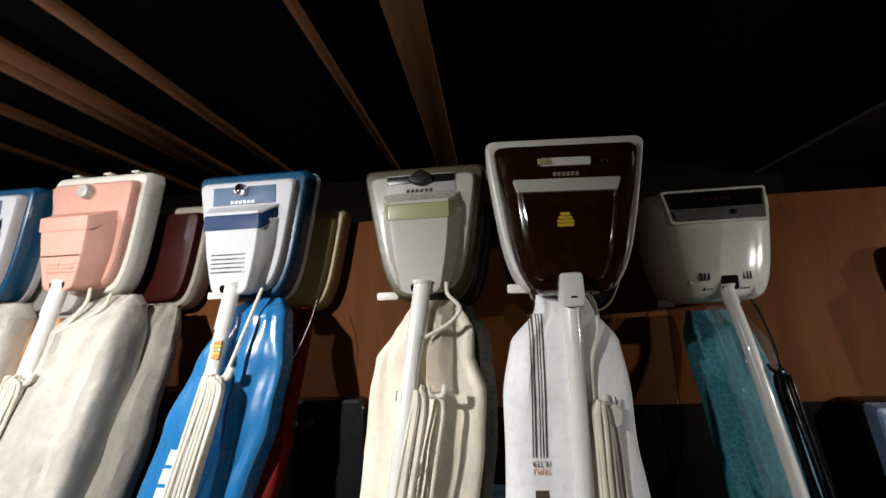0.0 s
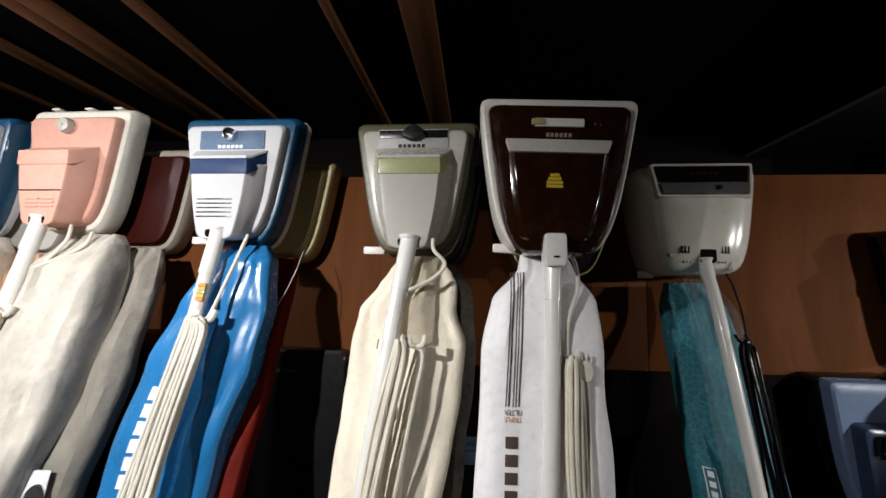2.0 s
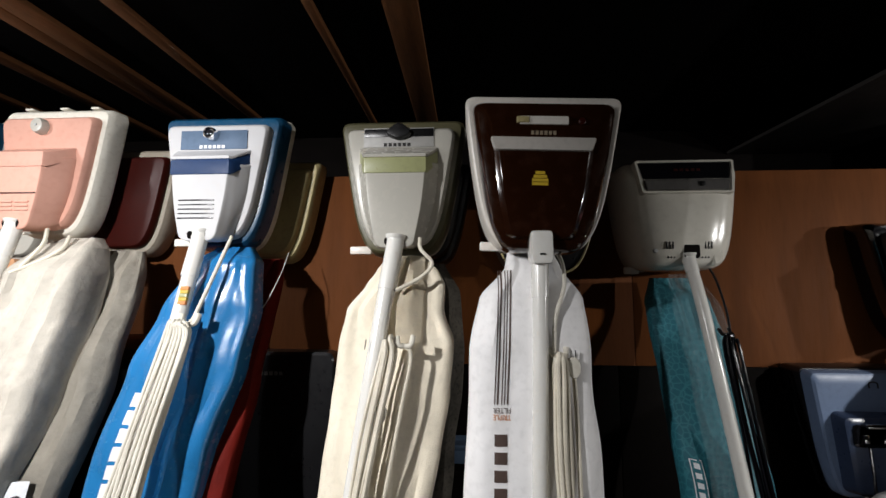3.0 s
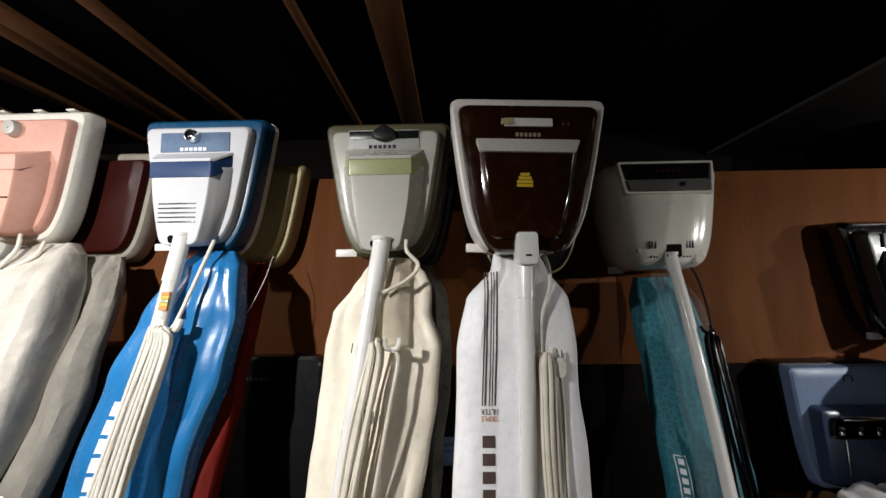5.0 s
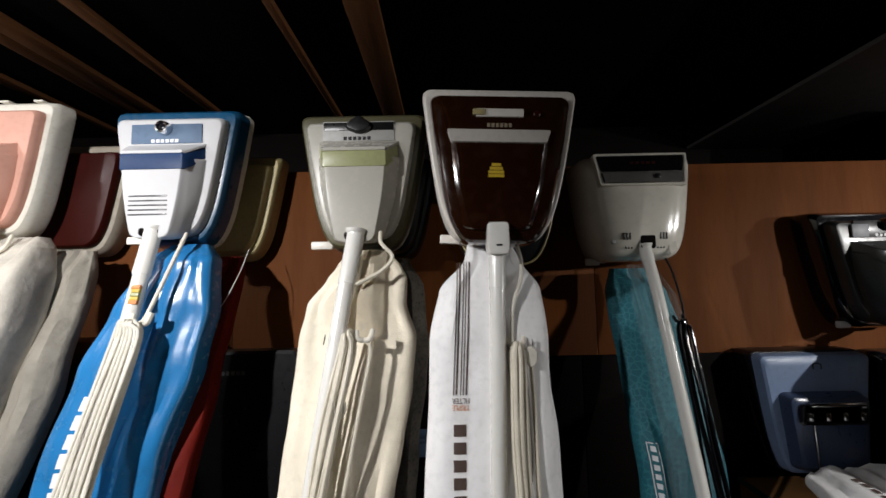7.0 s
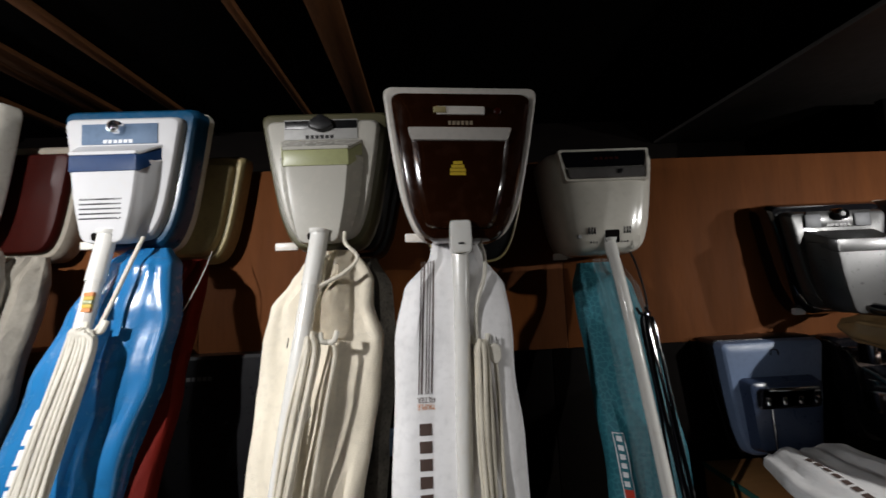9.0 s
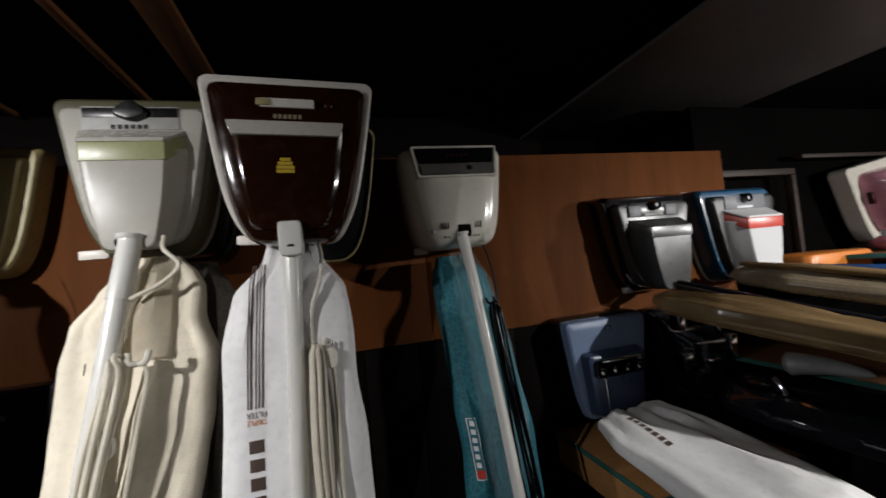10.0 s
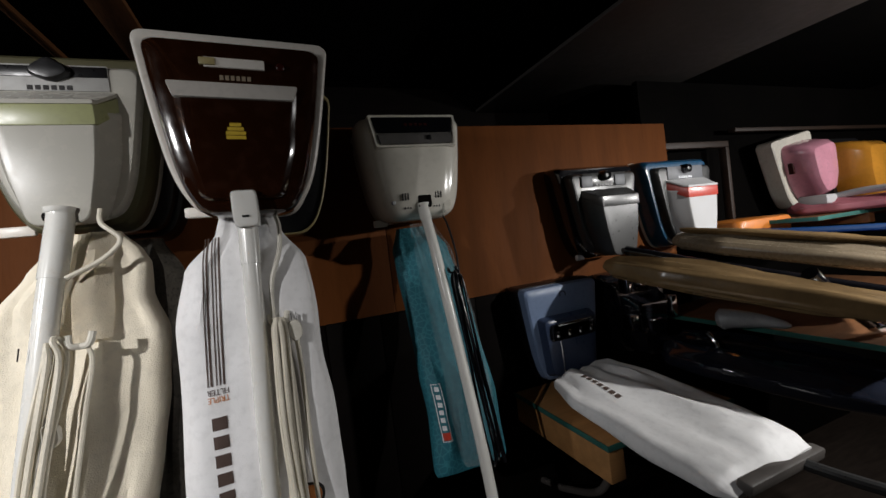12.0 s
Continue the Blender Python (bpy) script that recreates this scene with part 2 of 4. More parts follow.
def tube(pts, radius, n=10, bm=None, smooth=8, m=Matrix()):
    path = [m @ p for p in smooth_path(pts, smooth)]
    rings = []
    normal = None
    for i, p in enumerate(path):
        d = (path[min(i + 1, len(path) - 1)] - path[max(i - 1, 0)]).normalized()
        if normal is None:
            normal = d.orthogonal().normalized()
        normal = (normal - d * normal.dot(d)).normalized()
        side = d.cross(normal)
        r = radius(i / (len(path) - 1)) if callable(radius) else radius
        rings.append([p + (normal * math.cos(a) + side * math.sin(a)) * r for a in (2 * math.pi * k / n for k in range(n))])
    return loft(rings, Matrix(), bm)


def lerp_table(table, z):
    """Rows (z, a, b, ...) in falling z, read smoothly at z."""
    if z >= table[0][0]:
        return table[0][1:]
    for r0, r1 in zip(table, table[1:]):
        if z >= r1[0]:
            t = (r0[0] - z) / (r0[0] - r1[0])
            t = t * t * (3 - 2 * t) * 0.5 + t * 0.5
            return [a + (b - a) * t for a, b in zip(r0[1:], r1[1:])]
    return table[-1][1:]


class Bag:
    """A cloth bag along z: rows (z, left, right, y of the middle, half thickness)."""

    def __init__(self, rows, seed=0, fold=0.006, pleats=5.0, m=Matrix(), crease=1.0, square=0.5):
        self.square = square
        self.rows, self.seed, self.fold, self.pleats, self.m, self.crease = rows, seed, fold, pleats, m, crease

    def folds(self, u, z, side):
        a = noise.noise(Vector((u * self.pleats * 0.5 + self.seed, z * 2.2, side * 3.1 + self.seed)))
        b = noise.noise(Vector((u * self.pleats * 1.3 + z * 2.0, z * 5.0 + self.seed, 7.7)))
        c = abs(noise.noise(Vector((u * 2.5 - z * 5, z * 7 + u * 3, self.seed * 1.7)))) * self.crease
        return self.fold * (1.6 * a + 0.8 * b + 0.7 * c)

    def point(self, angle, z):
        left, right, yc, th = lerp_table(self.rows, z)
        u = math.cos(angle)
        s = math.sin(angle)
        k = abs(s) ** self.square
        edge = 0.006 * self.crease * noise.noise(Vector((z * 9, self.seed + (5 if u > 0 else 0), 0.3))) * abs(u) ** 3
        y = yc - math.copysign(th * k, s) - (self.folds(u, z, s > 0) * min(1, k * 1.5) * (1 - 0.8 * u ** 6) * max(0.0, min(1.0, (z - self.rows[-1][0]) / 0.08))) * (1 if s > 0 else -0.4)
        return Vector(((left + right) / 2 + (right - left) / 2 * u + edge, y, z))

    def front(self, x, z):
        left, right, yc, th = lerp_table(self.rows, z)
        u = max(-0.99, min(0.99, (x - (left + right) / 2) / ((right - left) / 2)))
        return self.point(math.acos(u), z).y

    def mesh(self, rows=70, around=56):
        z0, z1 = self.rows[0][0], self.rows[-1][0]
        rings = []
        for i in range(rows + 1):
            z = z0 + (z1 - z0) * i / rows
            rings.append([self.point(2 * math.pi * k / around, z) for k in range(around)])
        return loft(rings, self.m)

    def patch(self, x0, x1, z0, z1, lift=0.0012, nx=4, nz=4, bm=None, skew=0.0):
        """A printed patch that follows the front of the cloth."""
        bm = bm or bmesh.new()
        g = []
        for j in range(nz + 1):
            z = z0 + (z1 - z0) * j / nz
            g.append([bm.verts.new(self.m @ Vector((x, self.front(x, z) - lift, z))) for x in (x0 + (x1 - x0) * i / nx + skew * (z - z0) for i in range(nx + 1))])
        for j in range(nz):
            for i in range(nx):
                bm.faces.new((g[j][i], g[j][i + 1], g[j + 1][i + 1], g[j + 1][i]))
        return bm


# ---- the room ----
WALL_Y, CEIL_Z = 1.375, 2.272


def structure(name, label, category="wall"):
    return tagged(new(name), label, category, kind="structure")


def slab(name, a, b, material, label, category, bevel=0.0):
    ob = block(name, a, b, material, bevel=bevel)
    return tagged(ob, label, category, kind="structure")


slab("floor", (-4.2, -3.2, -0.06), (5.0, 3.0, 0.0), FLOORING, "dark worn wooden floor boards in shadow", "floor")
slab("ceiling", (-4.2, -3.2, CEIL_Z), (5.0, 3.0, CEIL_Z + 0.06), SHADE_BLACK_BOARD, "boarded ceiling above the rafters, shade put into its near-black colour", "ceiling")
slab("wall_back", (-4.2, 2.1, 0), (5.0, 2.2, CEIL_Z), SHADE_BLACK_WOOD, "dark wooden wall behind the panelling", "wall")
slab("wall_west", (-4.3, -3.2, 0), (-4.2, 2.2, CEIL_Z), SHADE_BLACK_WOOD, "dark wooden side wall", "wall")
slab("wall_east", (5.0, -3.2, 0), (5.1, 2.2, CEIL_Z), SHADE_BLACK_WOOD, "dark wooden side wall", "wall")
slab("wall_south", (-4.2, -3.3, 0), (5.0, -3.2, CEIL_Z), SHADE_BLACK_WOOD, "dark wooden wall opposite the display", "wall")

panels = structure("wall_north", "varnished brown plywood wall panels with thin seams", "wall")
panel_edges = [-3.1, -1.88, -0.66, 0.56, 1.94]
for a, b in zip(panel_edges, panel_edges[1:]):
    block("panel", (a + 0.001, WALL_Y, 0.0), (b - 0.001, WALL_Y + 0.02, 1.85), PLYWOOD, panels, "", Matrix(), 0.001)
# Boards added where the wall's foot is dark; the shade is their colour.
wainscot = structure("wainscot", "wooden boards along the foot of the panelling, shade-black colour", "wall")
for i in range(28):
    block("board", (-3.1 + 0.18 * i + 0.001, WALL_Y - 0.014, 0.0), (-2.92 + 0.18 * i - 0.001, WALL_Y - 0.0005, 1.21), SHADE_BLACK_WOOD, wainscot, "", Matrix(), 0.002)
# The recess boards are coloured black for the light they lack.
slab("wall_recess", (1.94, 1.5, 0), (4.6, 1.53, 2.1), SHADE_BLACK_BOARD, "boarded recess beside the panelling, its shade painted near black", "wall")
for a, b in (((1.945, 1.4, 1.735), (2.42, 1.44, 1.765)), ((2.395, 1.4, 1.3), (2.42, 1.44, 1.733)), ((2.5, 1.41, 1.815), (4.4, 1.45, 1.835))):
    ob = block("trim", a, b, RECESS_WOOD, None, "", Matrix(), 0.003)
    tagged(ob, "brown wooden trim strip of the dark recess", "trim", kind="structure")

for x, w in ((-1.95, 0.05), (-1.608, 0.055), (-1.333, 0.056), (-1.262, 0.078), (-0.977, 0.044), (-0.43, 0.027), (-0.17, 0.1)):
    ob = block("rafter", (x - w / 2, -3.1, 2.25), (x + w / 2, 2.05, CEIL_Z - 0.002), RAFTER, None, "", Matrix(), 0.004)
    tagged(ob, "rough-sawn brown wooden strip under the dark ceiling", "rafter", "ceiling rafters", "structure")
beam = block("beam", (1.35, -3.2, 2.14), (2.38, 2.1, 2.158), GREY_BEAM, None, "", Matrix(), 0.006)
tagged(beam, "wide grey painted ceiling beam catching faint light", "beam", kind="structure")


# ---- vacuum cleaners ----
def hood_outline(w, h, low=0.56, mid=0.88, r=0.03):
    """Wide at the top, drawn in towards the bottom, with rounded corners; top at z = 0."""
    side = [(1.0, 0.0), (mid, -0.48), (low * 0.45 + mid * 0.55 + 0.02, -0.82), (low, -1.0)]
    right = [(w / 2 * x, h * z) for x, z in side]
    left = [(-x, z) for x, z in right[::-1]]
    return rounded(right + left, [r, 0.14, 0.08, r * 1.2, r * 1.2, 0.08, 0.14, r], 6)[::-1]


def bars(m, x0, x1, z, height, depth, count, material, parent, name="print", gap=0.3, label=""):
    """A line of unreadable print as plain bars on a face at that depth."""
    bm = bmesh.new()
    step = (x1 - x0) / count
    for i in range(count):
        a = x0 + step * i
        box(bm, (a, -depth - 0.0006, z - height / 2), (a + step * (1 - gap), -depth + 0.0004, z + height / 2), m)
    return part(name, bm, material, parent, label, smooth=False)


def pedal(m, root, x, z, material, width=0.055):
    """The foot pedal that sticks out sideways under the hood."""
    block("pedal", (x - width, -0.055, z - 0.011), (x, -0.04, z + 0.011), material, root, "", m, 0.004)
    part("pedal_arm", tube([(x - 0.004, -0.045, z), (x + 0.02, -0.042, z), (x + 0.05, -0.05, z + 0.005)], 0.0045, 8, m=m), SILVER, root)


def classic_head(root, m, w, h, bumper, face, slot, plate_mat, bumper_rim=None, knob="dial", vents=6, low=0.48, hump=None, raised=True, stands=0.008, mid=0.84, print_mat=None, lugs=False, drop=0.0):
    """A hood with a vinyl furniture guard, a raised motor cover, a headlight bar and a dial plate."""
    out = hood_outline(w, h, low, mid)
    guard = part("furniture_guard", plate(out, [(0, 0.97, 0), (0.008, 1.0, 0), (0.045, 0.99, 0), (0.06, 0.965, 0), (0.069, 0.93, 0), (0.071, 0.88, 0)], m), bumper, root)
    if lugs:
        for x in (-0.3, 0.02, 0.3):
            block("guard_lug", (x * w - 0.014, -0.06, -0.002), (x * w + 0.014, -0.015, 0.005), bumper, guard, "", m, 0.003)
    if bumper_rim:
        part("base_rim", plate(out, [(-0.02, 0.97, 0), (-0.015, 1.01, 0), (0.002, 1.015, 0), (0.007, 1.0, 0)], m), bumper_rim, root)
    hood = part("hood", plate(out, [(0.06, 0.85, -0.002), (0.082, 0.838, -0.002), (0.092, 0.822, -0.002), (0.098, 0.795, -0.002), (0.0995, 0.755, -0.002)], m), face, root)
    if not raised:
        return 0.0
    m = m @ pose(0, 0.015, 0)
    hw = w * 0.205
    pw = w * 0.265
    top, bot = -h * 0.37 - drop, -h * 0.965
    hx = -w * 0.01
    hum = rounded([(hx - hw * 1.08, top), (hx + hw * 1.08, top), (hx + hw * 0.95, (top + bot) / 2), (hx + hw * 0.64, bot), (hx - hw * 0.64, bot), (hx - hw * 0.95, (top + bot) / 2)], [0.008, 0.008, 0.05, 0.024, 0.024, 0.05], 5)
    skirt = rounded([(hx - hw * 1.48, top), (hx + hw * 1.48, top), (hx + hw * 1.34, (top + bot) / 2), (hx + hw * 0.84, bot), (hx - hw * 0.84, bot), (hx - hw * 1.34, (top + bot) / 2)], [0.008, 0.008, 0.05, 0.024, 0.024, 0.05], 5)
    cz = sum(p[1] for p in hum) / len(hum)
    rings = [[(p[0], -0.095, p[1] + 0.006) for p in skirt], [(p[0], -0.1135, p[1] + 0.006) for p in skirt]]
    for t in (0.25, 0.5, 0.75, 1.0):
        bulge = 0.1135 + (0.156 + stands - 0.1135) * t ** 0.9
        rings.append([(q[0] + (p[0] * 1.03 - q[0]) * t, -bulge, q[1] + (p[1] - q[1]) * t) for p, q in zip(hum, skirt)])
    for depth, sx, sz in ((0.1605, 1.0, 0.985), (0.1625, 0.97, 0.965), (0.163, 0.9, 0.92)):
        rings.append([(hx + (p[0] - hx) * sx, -depth - stands, cz + (p[1] - cz) * sz - 0.002) for p in hum])
    part("motor_cover", loft(rings, m), hump or face, root)
    sl = rounded([(hx - hw * 1.07, top + 0.004), (hx + hw * 1.07, top + 0.004), (hx + hw * 1.07, top - h * 0.1), (hx - hw * 1.07, top - h * 0.1)], 0.004, 3)
    lamp = part("headlight_bar", plate(sl, [(0.113, (1.34, 0.85), 0.036), (0.158 + stands, (1.06, 1.0), 0.001), (0.165 + stands, (1.0, 0.95), 0), (0.1655 + stands, (0.97, 0.88), 0)], m), slot, root)
    if slot is not face:
        lip = rounded([(hx - hw * 1.07, top + 0.012), (hx + hw * 1.07, top + 0.012), (hx + hw * 1.07, top + 0.003), (hx - hw * 1.07, top + 0.003)], 0.003, 2)
        part("bar_lip", plate(lip, [(0.113, (1.36, 1.0), 0.036), (0.158 + stands, (1.07, 1.0), 0.001), (0.1665 + stands, (1.0, 0.9), 0)], m), hump or face, lamp)
    if plate_mat:
        pz = -h * 0.175 - drop
        block("dial_plate", (hx - pw, -0.1175, pz - h * 0.07), (hx + pw, -0.1135, pz + h * 0.07), plate_mat, hood, "", m, 0.0015)
        bars(m, hx - pw * 0.42, hx + pw * 0.38, pz - h * 0.052, 0.0095, 0.1177, 6, print_mat or WHITE_INK, hood, "print")
    if knob in ("dial", "black"):
        kx, kz = hx - hw * 0.06, -h * 0.14 - drop
        disc = [(kx + 0.0185 * math.cos(q), kz + 0.0185 * math.sin(q)) for q in (2 * math.pi * i / 24 for i in range(24))]
        dial = part("dial", plate(disc, [(0.11, 1.1, 0), (0.124, 1.05, 0), (0.136, 0.9, 0), (0.1365, 0.72, 0), (0.13, 0.6, 0)], m), CHROME if knob == "dial" else SHINY_BLACK, hood)
        disc2 = [(kx + 0.011 * math.cos(q), kz + 0.011 * math.sin(q)) for q in (2 * math.pi * i / 16 for i in range(16))]
        part("dial_centre", plate(disc2, [(0.122, 1, 0), (0.132, 0.9, 0), (0.1335, 0.6, 0)], m), SHINY_BLACK if knob == "dial" else GREY, dial)
    elif knob == "button":
        kx, kz = hx - hw * 0.1, -h * 0.12 - drop
        disc = [(kx + 0.02 * math.cos(q), kz + 0.023 * math.sin(q)) for q in (2 * math.pi * i / 24 for i in range(24))]
        dial = part("dial", plate(disc, [(0.11, 1.1, 0), (0.128, 1.05, 0), (0.135, 0.9, 0), (0.136, 0.5, 0)], m), CREAMY, hood)
        disc2 = [(kx + 0.004 * math.cos(q), kz + 0.004 * math.sin(q)) for q in (2 * math.pi * i / 12 for i in range(12))]
        part("dial_screw", plate(disc2, [(0.134, 1, 0), (0.138, 0.8, 0)], m), SILVER, dial)
    elif knob == "wing":
        kx, kz = hx + hw * 0.02, -h * 0.145
        wing = rounded([(kx - 0.034, kz + 0.006), (kx, kz + 0.03), (kx + 0.034, kz + 0.006), (kx + 0.034, kz - 0.008), (kx, kz - 0.022), (kx - 0.034, kz - 0.008)], 0.012, 4)
        part("dial", plate(wing, [(0.11, 1, 0), (0.127, 1, 0), (0.135, 0.85, 0), (0.136, 0.6, 0)], m), BLACK, hood)
    for i in range(vents):
        z = -h * 0.69 - i * 0.0122
        block("vent_slit", (hx - hw * 0.72, -0.1645 - stands, z - 0.002), (hx + hw * 0.6, -0.155, z + 0.002), BLACK, root, "", m, 0.0008)
    mouth = rounded([(hx - 0.027, -h * 0.9), (hx + 0.027, -h * 0.9), (hx + 0.024, -h * 0.955), (hx - 0.024, -h * 0.955)], 0.01, 4)
    part("handle_opening", plate(mouth, [(0.14, 1, 0), (0.1632 + stands, 1, 0), (0.1634 + stands, 0.9, 0)], m), SHADE_BLACK_WOOD, root)
    return hx


def hanger(root, x, y0, z):
    """The steel hanger arm that carries a hood off the panelling."""
    block("hanger_arm", (x - 0.015, y0 - 0.004, z - 0.003), (x + 0.015, WALL_Y + 0.004, z + 0.003), SILVER, root, "", Matrix(), 0.001)


def handle(root, pts, radius, material, collar=0.12, sticker=False):
    """The tube from the neck joint down, with a collar part of the way."""
    a, b = Vector(pts[0]), Vector(pts[1])
    pole = part("handle_tube", tube(pts, radius * 0.93, 16), material, root)
    c = a.lerp(b, collar)
    part("neck_sleeve", tube([a + Vector((0, 0, 0.012)), a.lerp(b, collar * 0.12), c], lambda t: radius * (1.25 - 0.2 * min(1, t * 3)), 18, smooth=8), material, pole)
    return pole


def cord_hank(root, x0, x1, z0, z1, y, count, material, dx=0.0, dy=0.0, seed=1, r=0.0042, name="cord"):
    """One flex wound in long loops over a hook."""
    rnd = random.Random(seed)
    pts = []
    for i in range(count):
        t = i / max(1, count - 1)
        xa = x0 + (x1 - x0) * t
        drop = z1 + rnd.uniform(-0.05, 0.05)
        wob = rnd.uniform(-0.006, 0.006)
        yy = y - 0.008 * (i % 3)
        mid = (x0 + x1) / 2 + 0.55 * (xa - (x0 + x1) / 2)
        leg = [(mid, yy, z0 + rnd.uniform(-0.006, 0.006)), (xa + wob * 0.3, yy - 0.004, z0 - 0.04), (xa + dx * 0.4 + wob, yy + dy * 0.4, z0 + (drop - z0) * 0.4), (xa + dx * 0.8 - wob, yy + dy * 0.8, z0 + (drop - z0) * 0.8), (xa + dx + 0.004, yy + dy, drop)]
        pts += leg if i % 2 == 0 else leg[::-1]
    return part(name, tube(pts, r, 7, None, 6), material, root)


def cord_hook(root, x, y, z, material, s=1.0):
    """The two-horned plastic hook that the flex is wound on."""
    hook = part("cord_hook", tube([(x - 0.018 * s, y - 0.004, z + 0.016 * s), (x - 0.014 * s, y - 0.012, z), (x, y - 0.006, z - 0.004), (x + 0.014 * s, y - 0.012, z), (x + 0.018 * s, y - 0.004, z + 0.018 * s)], 0.006 * s, 8), material, root)
    return hook


def plug(root, x, y, z, material):
    """A flat two-pin plug hanging by its flex."""
    body = rounded([(-0.013, 0.014), (0.004, 0.016), (0.012, 0.006), (0.012, -0.014), (0.004, -0.026), (-0.006, -0.026), (-0.013, -0.01)], 0.005, 3)
    p = part("plug", plate(body, [(0, 0.9, 0), (0.003, 1, 0), (0.012, 1, 0), (0.015, 0.9, 0)], pose(x, y, z)), material, root)
    for dx in (-0.006, 0.003):
        block("plug_pin", (dx, -0.009, 0.014), (dx + 0.0015, -0.004, 0.03), CHROME, p, "", pose(x, y, z), 0.0004)
    return p


def letters(bag, root, x, width, z, step, count, material, slope=0.0, fill=0.6):
    """Brand print on cloth, kept as plain blocks down the bag."""
    bm = bmesh.new()
    for i in range(count):
        zz = z - step * i
        xx = x + slope * (z - zz)
        bag.patch(xx - width * 0.42, xx + width * 0.42, zz - step * fill, zz, bm=bm, skew=-slope)
    return part("print", bm, material, root, smooth=False)


def words(bag, root, text, x, z, width, height, material):
    """Readable print on a bag that hangs upside down, laid on the cloth."""
    curve = bpy.data.curves.new("print", "FONT")
    curve.body, curve.resolution_u = text, 2
    ob = bpy.data.objects.new("print", curve)
    flat = ob.to_mesh()
    pts = [v.co.copy() for v in flat.vertices]
    faces = [tuple(p.vertices) for p in flat.polygons]
    ob.to_mesh_clear()
    bpy.data.objects.remove(ob)
    bpy.data.curves.remove(curve)
    x0, x1 = min(p.x for p in pts), max(p.x for p in pts)
    y0, y1 = min(p.y for p in pts), max(p.y for p in pts)
    bm = bmesh.new()
    vs = []
    for p in pts:
        px = x - ((p.x - x0) / (x1 - x0) - 0.5) * width
        pz = z - ((p.y - y0) / (y1 - y0) - 0.5) * height
        vs.append(bm.verts.new((px, bag.front(px, pz) - 0.0013, pz)))
    for f in faces:
        bm.faces.new([vs[i] for i in f])
    return part("print", bm, material, root, smooth=False)


def loose_cord(root, pts, material=None, r=0.0045, name="cord"):
    return part(name, tube(pts, r, 8), material or CORD, root)


def hung_at(x, y, z, yaw=0.0, tilt=0.0, roll=0.0):
    return pose(x, y, z, tilt, roll, yaw)


GROUP = "hung vacuum cleaners"


def vacuum(place, label, group=GROUP):
    return thing("upright_vacuum", place, label, "vacuum cleaner", group)


# the blue and white one
v = vacuum((-0.69, 1.2, 1.955), "blue and white upright vacuum with shiny blue vinyl bag")
m = hung_at(-0.707, 1.195, 1.972)
classic_head(v, m, 0.372, 0.4, BLUE, WHITE, NAVY, STEEL_BLUE, OFFWHITE, vents=5, drop=0.018)
hanger(v, -0.69, 1.205, 1.8)
pedal(m, v, -0.085, -0.38, OFFWHITE)
pole = handle(v, [(-0.704, 1.05, 1.605), (-0.712, 0.965, 1.30), (-0.735, 0.85, 0.92), (-0.75, 0.8, 0.6)], 0.0195, TUBE, 0.38)
mm = pose(-0.6985, 1.003, 1.437, -14, 0, 0)
for i, c in enumerate((ORANGE_INK, YELLOW, AVOCADO, YELLOW, ORANGE_INK)):
    block("sticker", (-0.0105, -0.0188 + 0.0004 * (i % 2), 0.024 - 0.0095 * i - 0.0093), (0.0105, -0.010, 0.024 - 0.0095 * i), c, pole, "small yellow and orange sticker" if i == 0 else "", mm, 0.001)
bag = Bag([(1.575, -0.70, -0.6, 1.13, 0.02), (1.53, -0.745, -0.565, 1.11, 0.045), (1.40, -0.815, -0.555, 1.09, 0.055), (1.25, -0.865, -0.575, 1.06, 0.06), (1.05, -0.9, -0.62, 1.02, 0.065), (0.8, -0.925, -0.65, 0.97, 0.065), (0.6, -0.86, -0.68, 0.95, 0.05), (0.55, -0.8, -0.73, 0.95, 0.01)], 3, 0.011, 4, crease=0.9, square=0.4)
b = part("bag", bag.mesh(110, 72), BLUE_VINYL, v, "creased shiny blue vinyl bag")
letters(bag, b, -0.806, 0.03, 1.2, 0.039, 6, WHITE_INK, -0.14, 0.78)
cord_hook(v, -0.672, 0.985, 1.375, OFFWHITE, 1.2)
cord_hank(v, -0.72, -0.655, 1.375, 0.78, 0.965, 24, OFFWHITE, -0.05, -0.15, 4, 0.004)
loose_cord(v, [(-0.63, 1.07, 1.6), (-0.638, 1.03, 1.52), (-0.66, 0.985, 1.4), (-0.665, 0.97, 1.375)], OFFWHITE, 0.005)
loose_cord(v, [(-0.535, 1.22, 1.57), (-0.53, 1.16, 1.5), (-0.55, 1.12, 1.42), (-0.57, 1.1, 1.38)], ALMOND, 0.0012, "thin_wire")

# behind it, a yellowed one with a red bag
v = vacuum((-0.63, 1.35, 1.885), "old upright vacuum with yellowed guard and dull red bag, behind another")
m = hung_at(-0.645, 1.36, 1.885)
classic_head(v, m, 0.36, 0.345, YELLOWED, YELLOWED, BLACK, None, None, "", 0, raised=False)
bag = Bag([(1.55, -0.64, -0.57, 1.26, 0.02), (1.47, -0.70, -0.56, 1.22, 0.04), (1.2, -0.74, -0.565, 1.12, 0.04), (0.9, -0.78, -0.58, 1.02, 0.04), (0.6, -0.78, -0.6, 0.98, 0.03)], 9, 0.01)
part("bag", bag.mesh(40, 32), RED_VINYL, v, "dull red cloth bag")

